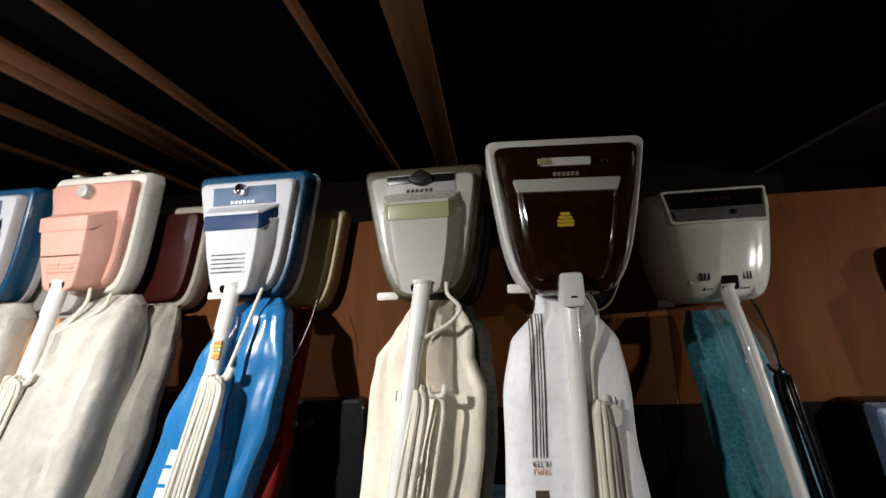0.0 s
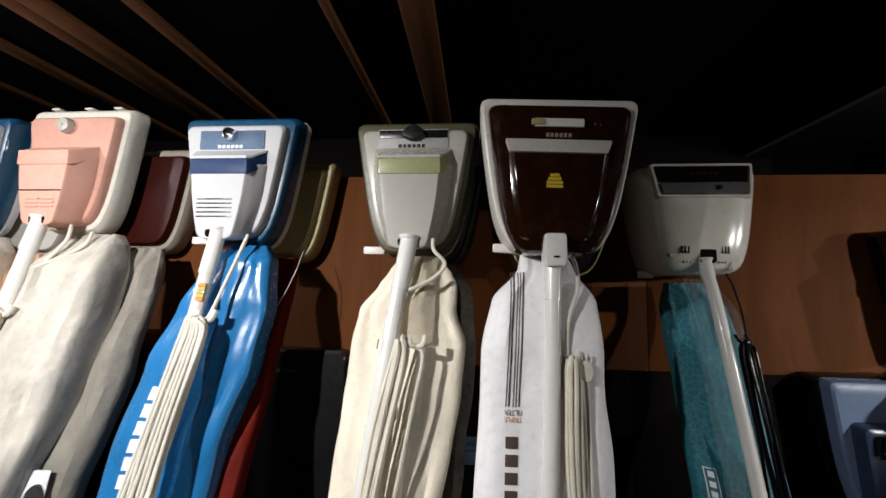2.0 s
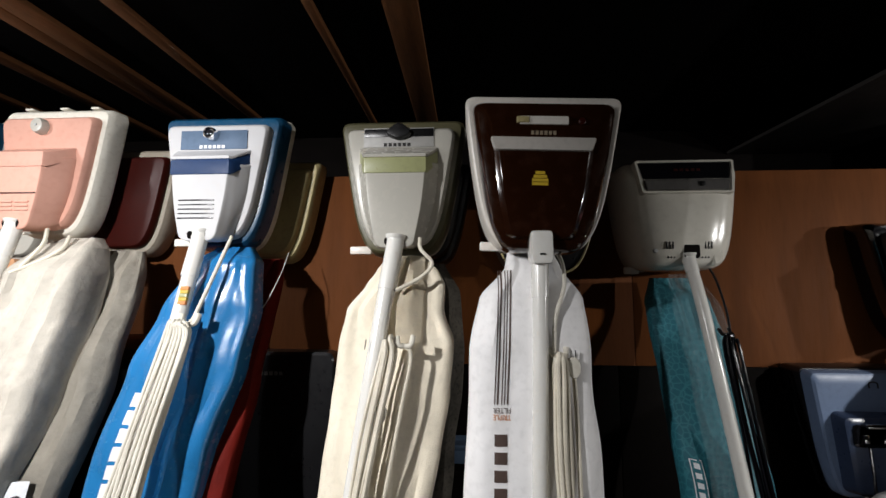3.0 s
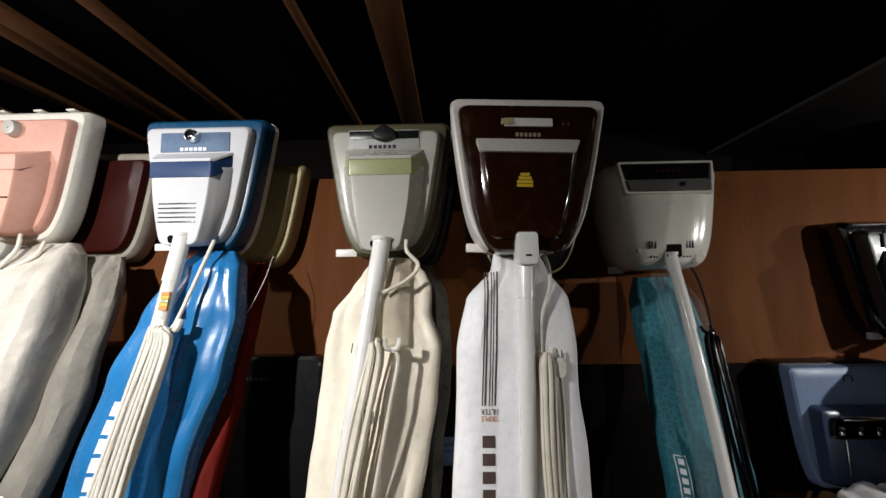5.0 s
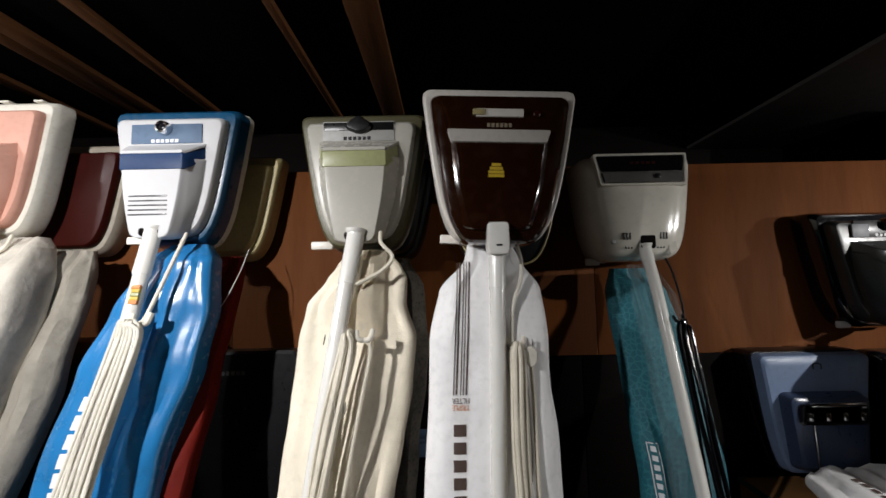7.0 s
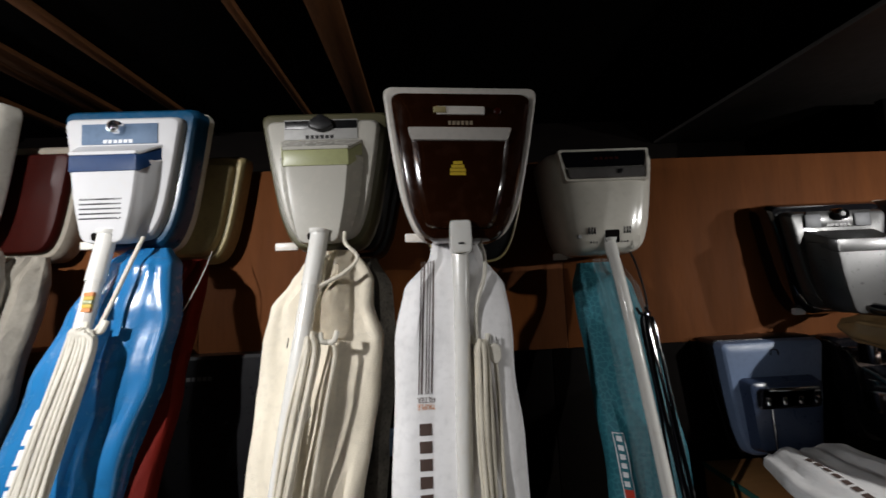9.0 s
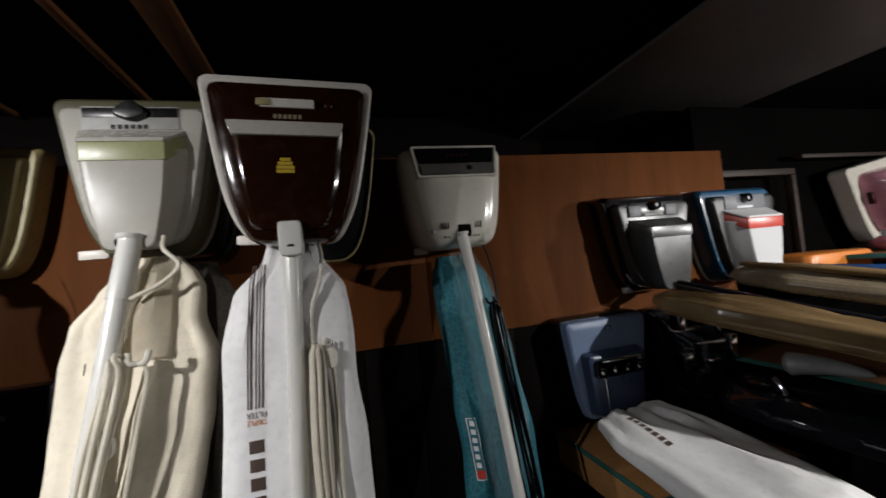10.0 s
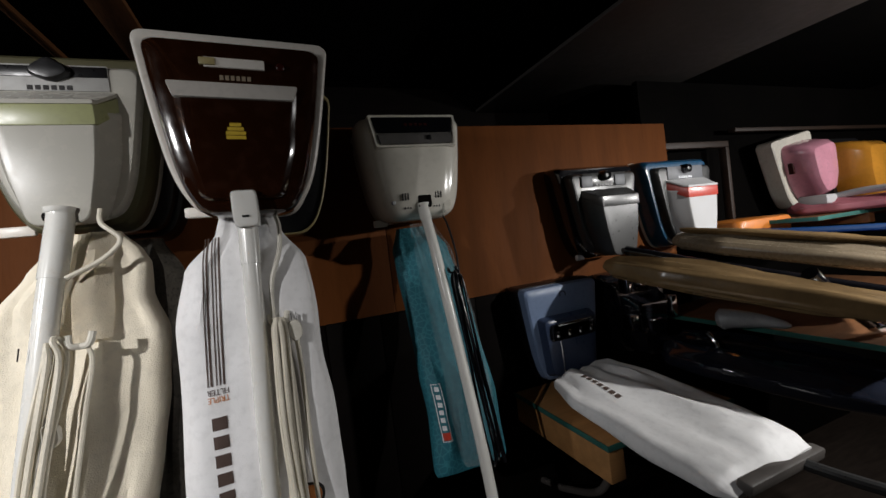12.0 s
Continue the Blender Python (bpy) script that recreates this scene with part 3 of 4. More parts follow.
# the cream one with a pale green headlight bar
v = vacuum((-0.165, 1.15, 1.92), "cream upright vacuum with pale green bar and cream cloth bag")
m = hung_at(-0.166, 1.16, 1.934)
classic_head(v, m, 0.362, 0.386, OLIVE, CREAMY, AVOCADO, PALE_PLATE, CREAMY, "wing", 0, print_mat=INK)
hx, hw = -0.0035, 0.087
block("dial_scale", (hx - hw * 1.08, -0.1042, -0.066), (hx + hw * 1.08, -0.102, -0.044), BLACK, v, "", m, 0.0008)
hanger(v, -0.165, 1.16, 1.8)
pedal(m, v, -0.085, -0.37, ALMOND, 0.06)
pole = handle(v, [(-0.165, 1.005, 1.58), (-0.19, 0.955, 1.38), (-0.235, 0.86, 0.95), (-0.26, 0.82, 0.6)], 0.021, TUBE, 0.62)
block("switch_mark", (-0.0008, -0.0202, -0.011), (0.0008, -0.018, 0.011), INK, pole, "", pose(-0.205, 0.93, 1.33, -12, 0, -35), 0.0005)
bag = Bag([(1.545, -0.2, -0.1, 1.08, 0.02), (1.50, -0.225, -0.06, 1.06, 0.035), (1.47, -0.245, -0.045, 1.05, 0.04), (1.405, -0.295, -0.045, 1.04, 0.05), (1.33, -0.30, -0.02, 1.02, 0.055), (1.2, -0.31, -0.03, 1.0, 0.06), (0.98, -0.325, -0.07, 0.96, 0.065), (0.7, -0.33, -0.09, 0.93, 0.06), (0.55, -0.29, -0.12, 0.92, 0.02)], 12, 0.013, 4, square=0.4)
b = part("bag", bag.mesh(110, 72), CREAM_CLOTH, v, "cream textured cloth bag")
flap = bag.patch(-0.155, -0.095, 1.54, 1.335, 0.012, 5, 12)
bmesh.ops.solidify(flap, geom=flap.faces[:], thickness=0.002)
part("bag_strap", flap, CREAM_CLOTH, b)
cord_hook(v, -0.125, 0.91, 1.337, OFFWHITE, 1.0)
loose_cord(v, [(-0.118, 0.905, 1.335), (-0.112, 0.9, 1.3), (-0.13, 0.885, 1.2), (-0.165, 0.86, 1.0), (-0.19, 0.84, 0.86)], CORD, 0.0042)
cord_hank(v, -0.178, -0.145, 1.345, 0.86, 0.9, 7, CORD, -0.075, -0.09, 7, 0.0042)
plug(v, -0.172, 0.888, 1.2, OFFWHITE)
loose_cord(v, [(-0.105, 1.01, 1.585), (-0.1, 0.99, 1.555), (-0.072, 0.985, 1.52), (-0.1, 0.975, 1.485), (-0.155, 0.96, 1.455)], CORD, 0.0048)

# a dirty old bag and hood behind the cream one
v = vacuum((-0.11, 1.36, 1.86), "dark upright vacuum with grimy fringed bag, behind the cream one")
m = hung_at(-0.13, 1.36, 1.87)
classic_head(v, m, 0.34, 0.34, BLACK, BLACK, BLACK, None, None, "", 0, raised=False)
bag = Bag([(1.53, -0.17, -0.05, 1.2, 0.02), (1.45, -0.22, -0.005, 1.16, 0.03), (1.3, -0.25, 0.005, 1.12, 0.03), (0.9, -0.28, -0.03, 1.08, 0.03), (0.6, -0.28, -0.06, 1.06, 0.02)], 77, 0.014, 7)
part("bag", bag.mesh(60, 40), mat("grimy_cloth", (0.09, 0.08, 0.065), 0.9, vary=0.6, scale=14, dirt=(0.012, 0.01, 0.01), dirt_amount=0.9, bump=0.5, bump_scale=60), v, "grimy dark cloth bag")

# the dark brown one
v = vacuum((0.187, 1.03, 1.885), "glossy dark brown upright vacuum with almond guard and white bag")
m = hung_at(0.187, 1.035, 1.893, 0, 0, 2.2)
out = hood_outline(0.358, 0.352, 0.5, 0.86, 0.024)
part("furniture_guard", plate(out, [(0, 0.95, 0), (0.01, 0.99, 0), (0.12, 1, 0), (0.134, 0.996, 0), (0.142, 0.982, 0), (0.1445, 0.96, 0), (0.145, 0.93, 0), (0.143, 0.88, 0), (0.13, 0.86, 0)], m), ALMOND, v)
hood = part("hood", plate(out, [(0.1, (0.9, 0.955), -0.012), (0.147, (0.895, 0.95), -0.012), (0.156, (0.875, 0.935), -0.011), (0.164, (0.83, 0.9), -0.008), (0.169, (0.74, 0.82), -0.004), (0.171, (0.6, 0.62), 0)], m), BROWN, v)
cover = rounded([(-0.105, -0.105), (0.1, -0.105), (0.085, -0.24), (0.06, -0.33), (-0.07, -0.33), (-0.09, -0.24)], 0.02, 5)
part("motor_cover", plate(cover, [(0.14, (1.2, 1.02), 0), (0.165, (1.14, 1.01), 0), (0.176, (1.0, 0.98), 0), (0.1785, (0.95, 0.95), 0)], m), BROWN, v)
bar = rounded([(-0.118, -0.11), (0.108, -0.11), (0.098, -0.14), (-0.108, -0.14)], 0.006, 4)
part("headlight_bar", plate(bar, [(0.15, 1, 0), (0.181, 1, 0), (0.184, (0.985, 0.9), 0)], m), mat("frosted_lens", (0.5, 0.47, 0.43), 0.3, vary=0.05), v, "frosted pale headlight lens")
part("height_slider", plate(rounded([(-0.055, -0.06), (0.05, -0.06), (0.05, -0.079), (-0.055, -0.079)], 0.003, 3), [(0.15, 1, 0), (0.1735, 1, 0), (0.175, (0.98, 0.9), 0)], m), ALMOND, hood, "pale slider plate")
block("slider_knob", (-0.062, -0.178, -0.076), (-0.035, -0.17, -0.062), YELLOWED, hood, "", m, 0.002)
bars(m, -0.03, 0.027, -0.097, 0.009, 0.1715, 6, mat("dull_gold_print", (0.25, 0.2, 0.14), 0.5), hood)
disc = [(0.079 + 0.008 * math.cos(q), -0.07 + 0.008 * math.sin(q)) for q in (2 * math.pi * i / 16 for i in range(16))]
part("indicator", plate(disc, [(0.16, 1, 0), (0.173, 1, 0), (0.175, 0.7, 0)], m), MAROON, hood)
for i, (w2, zz) in enumerate(((0.010, -0.188), (0.014, -0.196), (0.017, -0.204), (0.017, -0.212))):
    bars(m, -0.01 - w2, -0.01 + w2, zz, 0.0068, 0.1788, 1, YELLOW, hood, "print", 0.0)
hanger(v, 0.187, 1.035, 1.8)
pedal(m, v, -0.07, -0.337, ALMOND, 0.06)
pole = handle(v, [(0.168, 0.872, 1.545), (0.163, 0.855, 1.40), (0.148, 0.82, 0.95), (0.14, 0.8, 0.6)], 0.0172, TUBE, 0.72)
neck = rounded([(-0.022, 0.05), (0.022, 0.05), (0.023, 0.0), (0.02, -0.02), (-0.02, -0.02), (-0.023, 0.0)], 0.008, 4)
nb = part("neck_block", plate(neck, [(0, 1, 0), (0.045, 1, 0), (0.052, 0.93, 0), (0.053, 0.8, 0)], pose(0.168, 0.89, 1.53)), TUBE, v)
block("neck_slot", (-0.006, -0.0545, -0.002), (0.006, -0.05, 0.002), BLACK, nb, "", pose(0.168, 0.89, 1.53), 0.0005)
bag = Bag([(1.55, 0.11, 0.21, 0.97, 0.02), (1.51, 0.1, 0.225, 0.95, 0.04), (1.44, 0.042, 0.268, 0.935, 0.055), (1.33, 0.018, 0.276, 0.92, 0.06), (1.0, 0.0, 0.29, 0.9, 0.065), (0.7, 0.0, 0.29, 0.88, 0.06), (0.55, 0.06, 0.25, 0.87, 0.02)], 20, 0.007, 4)
b = part("bag", bag.mesh(90, 64), WHITE_CLOTH, v, "white cloth bag with printed brown stripes")
for dx, w2 in ((0.0, 0.002), (0.006, 0.0035), (0.0145, 0.002), (0.020, 0.002), (0.0265, 0.0035)):
    strip = bag.patch(0.083 + dx - w2 / 2, 0.083 + dx + w2 / 2, 1.5, 1.225, 0.0011, 1, 26, skew=0.06)
    part("stripe", strip, BROWN_INK, b, smooth=False)
for k, (word, c) in enumerate((("FILTER", BROWN_INK), ("TRIPLE", ORANGE_INK))):
    words(bag, b, word, 0.0815, 1.2135 - 0.0135 * k, 0.036, 0.0105, c)
letters(bag, b, 0.078, 0.03, 1.168, 0.0335, 6, BROWN_INK, -0.02, 0.68)
disc = bmesh.new()
for r0, r1, lift in ((0.0, 0.022, 0.0014),):
    ring = [disc.verts.new((0.215 + r1 * math.cos(q), bag.front(0.215 + r1 * math.cos(q), 0.978 + r1 * math.sin(q)) - lift, 0.978 + r1 * math.sin(q))) for q in (2 * math.pi * i / 28 for i in range(28))]
    disc.faces.new(ring)
badge = part("badge", disc, ORANGE_INK, b, "round orange badge", smooth=False)
bm = bmesh.new()
for i in range(28):
    q0, q1 = (2 * math.pi * k / 28 for k in (i, i + 1))
    quad = []
    for r, q in ((0.0225, q0), (0.028, q0), (0.028, q1), (0.0225, q1)):
        x, z = 0.215 + r * math.cos(q), 0.978 + r * math.sin(q)
        quad.append(bm.verts.new((x, bag.front(x, z) - 0.0013, z)))
    bm.faces.new(quad)
part("badge_rim", bm, INK, badge, smooth=False)
cord_hook(v, 0.2, 0.87, 1.322, OFFWHITE, 0.9)
cord_hank(v, 0.185, 0.212, 1.325, 0.8, 0.852, 8, CORD, -0.004, -0.06, 8, 0.0045)
plug(v, 0.228, 0.862, 1.305, OFFWHITE)
loose_cord(v, [(0.228, 0.855, 1.28), (0.23, 0.85, 1.2), (0.228, 0.83, 1.05), (0.23, 0.82, 0.85)], CORD, 0.0045)
loose_cord(v, [(0.215, 0.93, 1.545), (0.222, 0.9, 1.51), (0.217, 0.875, 1.46), (0.196, 0.865, 1.4), (0.19, 0.86, 1.33)], OFFWHITE, 0.0045)

v = vacuum((0.2, 1.2, 1.86), "upright vacuum with black guard edged in cream, behind brown one")
m = hung_at(0.222, 1.2, 1.852, 0, 0, 2)
out2 = hood_outline(0.325, 0.352, 0.5)
part("furniture_guard", plate(out2, [(0, 0.96, 0), (0.01, 1, 0), (0.11, 1, 0), (0.12, 0.98, 0), (0.122, 0.95, 0)], m), BLACK, v)
part("guard_edge", plate(out2, [(0.118, 0.99, 0), (0.124, 1.005, 0), (0.127, 1.0, 0), (0.128, 0.985, 0), (0.127, 0.97, 0), (0.1, 0.96, 0)], m), YELLOWED, v)
hanger(v, 0.197, 1.2, 1.8)

# the small putty-coloured one
v = vacuum((0.64, 1.33, 1.825), "small glossy putty upright vacuum with teal brocade bag")
m = hung_at(0.634, 1.345, 1.832)
out = hood_outline(0.34, 0.322, 0.62, 0.9, 0.036)
hood = part("hood", plate(out, [(0, 0.97, 0), (0.01, 1, 0), (0.105, 1.0, 0), (0.13, 0.985, 0), (0.15, 0.95, -0.001), (0.165, 0.89, -0.003), (0.176, 0.8, -0.005), (0.184, 0.68, -0.007), (0.19, 0.52, -0.009), (0.1935, 0.34, -0.01), (0.195, 0.15, -0.01)], m), PUTTY, v)
mw = m
m = m @ pose(-0.002, -0.007, -0.024, -9) @ Matrix.Diagonal((1.03, 1, 1, 1))
frm = rounded([(-0.136, -0.012), (0.134, -0.012), (0.122, -0.112), (-0.122, -0.112)], 0.008, 4)
part("panel_frame", plate(frm, [(0.12, 1, 0), (0.170, 1, 0), (0.1765, 0.985, 0), (0.1765, (0.94, 0.88), 0), (0.17, (0.92, 0.85), 0)], m), PUTTY, hood)
part("panel_recess", plate(rounded([(-0.124, -0.019), (0.122, -0.019), (0.113, -0.068), (-0.114, -0.068)], 0.004, 3), [(0.12, 1, 0), (0.1745, 1, 0), (0.175, 0.9, 0)], m), SHINY_BLACK, hood, "dark recessed panel with faint red print")
bars(m, -0.03, 0.045, -0.042, 0.008, 0.1752, 5, MAROON, hood)
lens = part("headlight_bar", plate(rounded([(-0.114, -0.07), (0.113, -0.07), (0.107, -0.104), (-0.108, -0.104)], 0.003, 3), [(0.12, 1, 0), (0.177, (1.0, 0.95), 0), (0.181, (0.99, 0.8), -0.003)], m), mat("grey_lens", (0.2, 0.19, 0.185), 0.18, metal=0.4, vary=0.1), hood, "grey ribbed headlight lens")
block("lens_catch", (0.03, -0.185, -0.094), (0.045, -0.178, -0.08), BLACK, lens, "", m, 0.002)
m = mw
for side in (-1, 1):
    for k in range(3):
        for row in range(2):
            x = side * 0.052 + (k - 1) * 0.0085 - 0.004 - side * row * 0.006
            block("vent_slit", (x - 0.0018, -0.1925 + row * 0.0085, -0.263 - row * 0.026), (x + 0.0018, -0.15, -0.243 - row * 0.024), BLACK, hood, "", m, 0.0006)
sc = [(-0.092 + 0.006 * math.cos(q), -0.268 + 0.006 * math.sin(q)) for q in (2 * math.pi * i / 12 for i in range(12))]
part("screw", plate(sc, [(0.13, 1, 0), (0.184, 1, 0), (0.186, 0.7, 0)], m), SILVER, hood)
mouth = rounded([(-0.018, -0.247), (0.024, -0.247), (0.024, -0.29), (-0.018, -0.29)], 0.01, 4)
part("handle_opening", plate(mouth, [(0.14, 1, 0), (0.1915, 1, 0), (0.1917, 0.9, 0)], m), SHADE_BLACK_WOOD, v)
pedal(m, v, -0.085, -0.318, ALMOND, 0.045)
hook = rounded([(0.06, -0.27), (0.092, -0.262), (0.09, -0.3), (0.065, -0.315)], 0.01, 4)
part("cord_cleat", plate(hook, [(0.1, 1, 0), (0.18, 0.9, 0), (0.184, 0.7, 0)], m), PUTTY, v)
pole = handle(v, [(0.632, 1.165, 1.545), (0.64, 1.11, 1.36), (0.655, 1.0, 0.9), (0.66, 0.95, 0.62)], 0.0165, TUBE, 0.22)
bag = Bag([(1.49, 0.57, 0.68, 1.27, 0.02), (1.42, 0.54, 0.72, 1.24, 0.035), (1.2, 0.545, 0.75, 1.17, 0.045), (0.98, 0.545, 0.76, 1.1, 0.045), (0.80, 0.54, 0.755, 1.06, 0.03), (0.79, 0.545, 0.75, 1.06, 0.01)], 31, 0.009, 4)
b = part("bag", bag.mesh(80, 56), TEAL_CLOTH, v, "teal brocade cloth bag")
for x0, x1, z0, z1 in ((0.5585, 0.5605, 1.04, 0.89), (0.5815, 0.5835, 1.04, 0.89), (0.5585, 0.5835, 1.041, 1.039), (0.5645, 0.5895, 0.891, 0.889)):
    part("label_edge", bag.patch(x0, x1, z0, z1, 0.0013, 2, 8, skew=-0.04 if z0 - z1 > 0.1 else 0), WHITE_INK, b, smooth=False)
letters(bag, b, 0.571, 0.013, 1.034, 0.0205, 6, WHITE_INK, 0.03, 0.6)
part("label_square", bag.patch(0.5655, 0.5865, 0.913, 0.893, 0.0012, 2, 2), REDP, b, smooth=False)
cover = Bag([(1.5, 0.6, 0.675, 1.21, 0.02), (1.4, 0.6, 0.715, 1.19, 0.05), (1.2, 0.6, 0.735, 1.13, 0.06), (0.98, 0.6, 0.73, 1.07, 0.055), (0.82, 0.61, 0.725, 1.03, 0.03)], 63, 0.016, 7)
film = mat("clear_film", (0.75, 0.8, 0.8), 0.08, vary=0.02, dirt_amount=0.0, alpha=0.1)
ob = part("plastic_cover", cover.mesh(60, 44), film, v, "loose clear plastic cover")
ob.visible_shadow = False
cord_hook(v, 0.672, 1.1, 1.345, BLACK, 0.7)
cord_hank(v, 0.665, 0.695, 1.34, 0.85, 1.09, 6, SHINY_BLACK, 0.012, -0.1, 21, 0.004)
loose_cord(v, [(0.705, 1.2, 1.52), (0.712, 1.18, 1.48), (0.715, 1.15, 1.4), (0.705, 1.12, 1.33)], BLACK, 0.003)

# the salmon pink one
v = vacuum((-1.26, 1.22, 2.0), "salmon pink and white upright vacuum with aged white bag")
m = hung_at(-1.262, 1.225, 2.022)
classic_head(v, m, 0.365, 0.412, OFFWHITE, PINK, PINK, None, None, "button", 0, lugs=True, stands=0.02, drop=0.026)
for i in range(3):
    for side in (-1, 1):
        block("vent_rib", (side * 0.024 - 0.021, -0.171, -0.323 - 0.0115 * i), (side * 0.024 + 0.021, -0.162, -0.317 - 0.0115 * i), PINK, v, "", m, 0.002)
block("cover_seam", (-0.07, -0.17, -0.297), (0.062, -0.155, -0.293), MAROON, v, "", m, 0.001)
hanger(v, -1.26, 1.225, 1.85)
pedal(m, v, -0.085, -0.387, OFFWHITE, 0.035)
pole = handle(v, [(-1.266, 1.07, 1.64), (-1.26, 0.98, 1.33), (-1.26, 0.85, 0.95), (-1.26, 0.8, 0.6)], 0.02, TUBE, 0.3)
bag = Bag([(1.61, -1.2, -1.1, 1.17, 0.02), (1.575, -1.24, -1.065, 1.14, 0.045), (1.5, -1.26, -1.04, 1.1, 0.075), (1.2, -1.265, -1.045, 1.02, 0.09), (0.9, -1.28, -1.085, 0.93, 0.085), (0.6, -1.28, -1.12, 0.88, 0.04)], 41, 0.014, 4, crease=0.9, square=0.3)
b = part("bag", bag.mesh(90, 60), LINEN, v, "aged white cloth bag")
cord_hook(v, -1.235, 0.985, 1.375, OFFWHITE, 1.2)
cord_hank(v, -1.285, -1.225, 1.385, 0.78, 0.975, 18, CORD, -0.03, -0.17, 11, 0.0042)
loose_cord(v, [(-1.2, 1.1, 1.63), (-1.19, 1.08, 1.58), (-1.215, 1.04, 1.5), (-1.225, 1.0, 1.4)], CORD, 0.005)
loose_cord(v, [(-1.15, 1.12, 1.61), (-1.14, 1.09, 1.57), (-1.18, 1.06, 1.53), (-1.22, 1.03, 1.5)], CORD, 0.005)

v = vacuum((-1.12, 1.36, 1.93), "maroon upright vacuum with white guard, behind the pink one")
m = hung_at(-1.13, 1.36, 1.935)
classic_head(v, m, 0.36, 0.37, SHADED_WHITE, MAROON, MAROON, None, None, "", 0, raised=False)
bag = Bag([(1.575, -1.1, -1.02, 1.24, 0.02), (1.5, -1.15, -0.985, 1.2, 0.04), (1.2, -1.2, -0.975, 1.1, 0.05), (0.9, -1.22, -1.0, 1.0, 0.05), (0.6, -1.2, -1.04, 0.96, 0.03)], 47, 0.018, 5, crease=0.7)
b = part("bag", bag.mesh(60, 44), DINGY_SHADED, v, "dingy white cloth bag with shade painted into its colour")
tag = part("bag_tag", bag.patch(-1.105, -1.03, 1.0, 0.87, 0.02, 5, 6), WHITE_INK, b, "white card tag with black print", smooth=False)
bm = bmesh.new()
ring = [bm.verts.new((x, bag.front(x, z) - 0.0215, z)) for x, z in ((-1.052 + 0.022 * math.cos(q), 0.945 + 0.026 * math.sin(q)) for q in (2 * math.pi * i / 24 for i in range(24)))]
bm.faces.new(ring)
part("print", bm, INK, tag, smooth=False)
bm = bmesh.new()
for i in range(4):
    bag.patch(-1.1, -1.092, 0.995 - 0.02 * i, 0.983 - 0.02 * i, 0.0212, 1, 1, bm)
part("print", bm, INK, tag, smooth=False)

# the second blue one at the far end
v = vacuum((-1.67, 1.22, 1.98), "blue and white upright vacuum with crumpled white bag")
m = hung_at(-1.675, 1.22, 2.0)
classic_head(v, m, 0.365, 0.395, BLUE, WHITE, NAVY, STEEL_BLUE, WHITE, vents=5, drop=0.018)
hanger(v, -1.67, 1.22, 1.85)
pole = handle(v, [(-1.672, 1.08, 1.61), (-1.66, 0.98, 1.33), (-1.65, 0.85, 0.95), (-1.65, 0.8, 0.6)], 0.02, TUBE, 0.3)
bag = Bag([(1.6, -1.62, -1.5, 1.17, 0.02), (1.55, -1.66, -1.44, 1.13, 0.05), (1.3, -1.68, -1.4, 1.06, 0.065), (0.9, -1.7, -1.38, 0.97, 0.065), (0.6, -1.66, -1.46, 0.9, 0.04)], 52, 0.022, 5)
part("bag", bag.mesh(80, 56), LINEN, v, "crumpled white cloth bag")
v = vacuum((-1.55, 1.36, 1.9), "upright vacuum with pale guard and orange-brown bag, behind the blue one")
m = hung_at(-1.52, 1.36, 1.9)
classic_head(v, m, 0.36, 0.36, OFFWHITE, CREAMY, NAVY, None, None, "", 0, raised=False)
bag = Bag([(1.55, -1.5, -1.4, 1.2, 0.02), (1.47, -1.53, -1.32, 1.16, 0.04), (1.2, -1.55, -1.3, 1.07, 0.05), (0.9, -1.55, -1.28, 0.98, 0.05), (0.6, -1.5, -1.3, 0.95, 0.03)], 58, 0.014, 6)
part("bag", bag.mesh(60, 44), mat("tan_cotton", (0.5, 0.27, 0.14), 0.75, vary=0.15), v, "orange-brown cotton bag")

# ---- low things behind the bags ----
ledge = block("ledge", (-1.9, 1.25, 1.265), (-0.72, WALL_Y, 1.3), PLYWOOD, None, "", Matrix(), 0.003)
tagged(ledge, "narrow brown wooden ledge along the panelling", "ledge", kind="structure")
case = thing("storage_case", (-0.58, 1.3, 0.0), "black plastic storage case with faint grey print", "case")
outc = rounded([(-0.23, 1.255), (0.21, 1.255), (0.21, 0.0), (-0.23, 0.0)], [0.03, 0.03, 0.005, 0.005], 4)
part("case_body", plate(outc, [(-0.06, 0.99, 0), (-0.055, 1, 0), (0.0, 1, 0), (0.006, 0.985, 0)], pose(-0.62, 1.3, 0)), BLACK, case)
bars(pose(-0.62, 1.3, 0), -0.03, 0.05, 1.188, 0.012, 0.0062, 5, mat("grey_print", (0.12, 0.12, 0.12), 0.6), case)

# The cabinet's shade is in its colour, as with the boards.
chest = thing("low_cabinet", (0.0, 1.3, 0.0), "low wooden cabinet against the wall in shade-black colour", "cabinet")
block("cabinet_body", (-0.38, 1.2, 0.0), (0.18, WALL_Y, 0.93), SHADE_BLACK_WOOD, chest, "", Matrix(), 0.004)
block("cabinet_top", (-0.39, 1.19, 0.93), (0.19, WALL_Y, 0.95), SHADE_BLACK_WOOD, chest, "", Matrix(), 0.004)
tin = thing("attachment_box", (-0.005, 1.27, 0.95), "small blue-grey plastic attachment box on the cabinet", "box")
block("box_body", (-0.045, 1.23, 0.95), (0.04, 1.31, 0.99), STEEL_BLUE, tin, "", Matrix(), 0.006)
block("box_lid", (-0.048, 1.227, 0.99), (0.043, 1.313, 1.005), STEEL_BLUE, tin, "", Matrix(), 0.005)

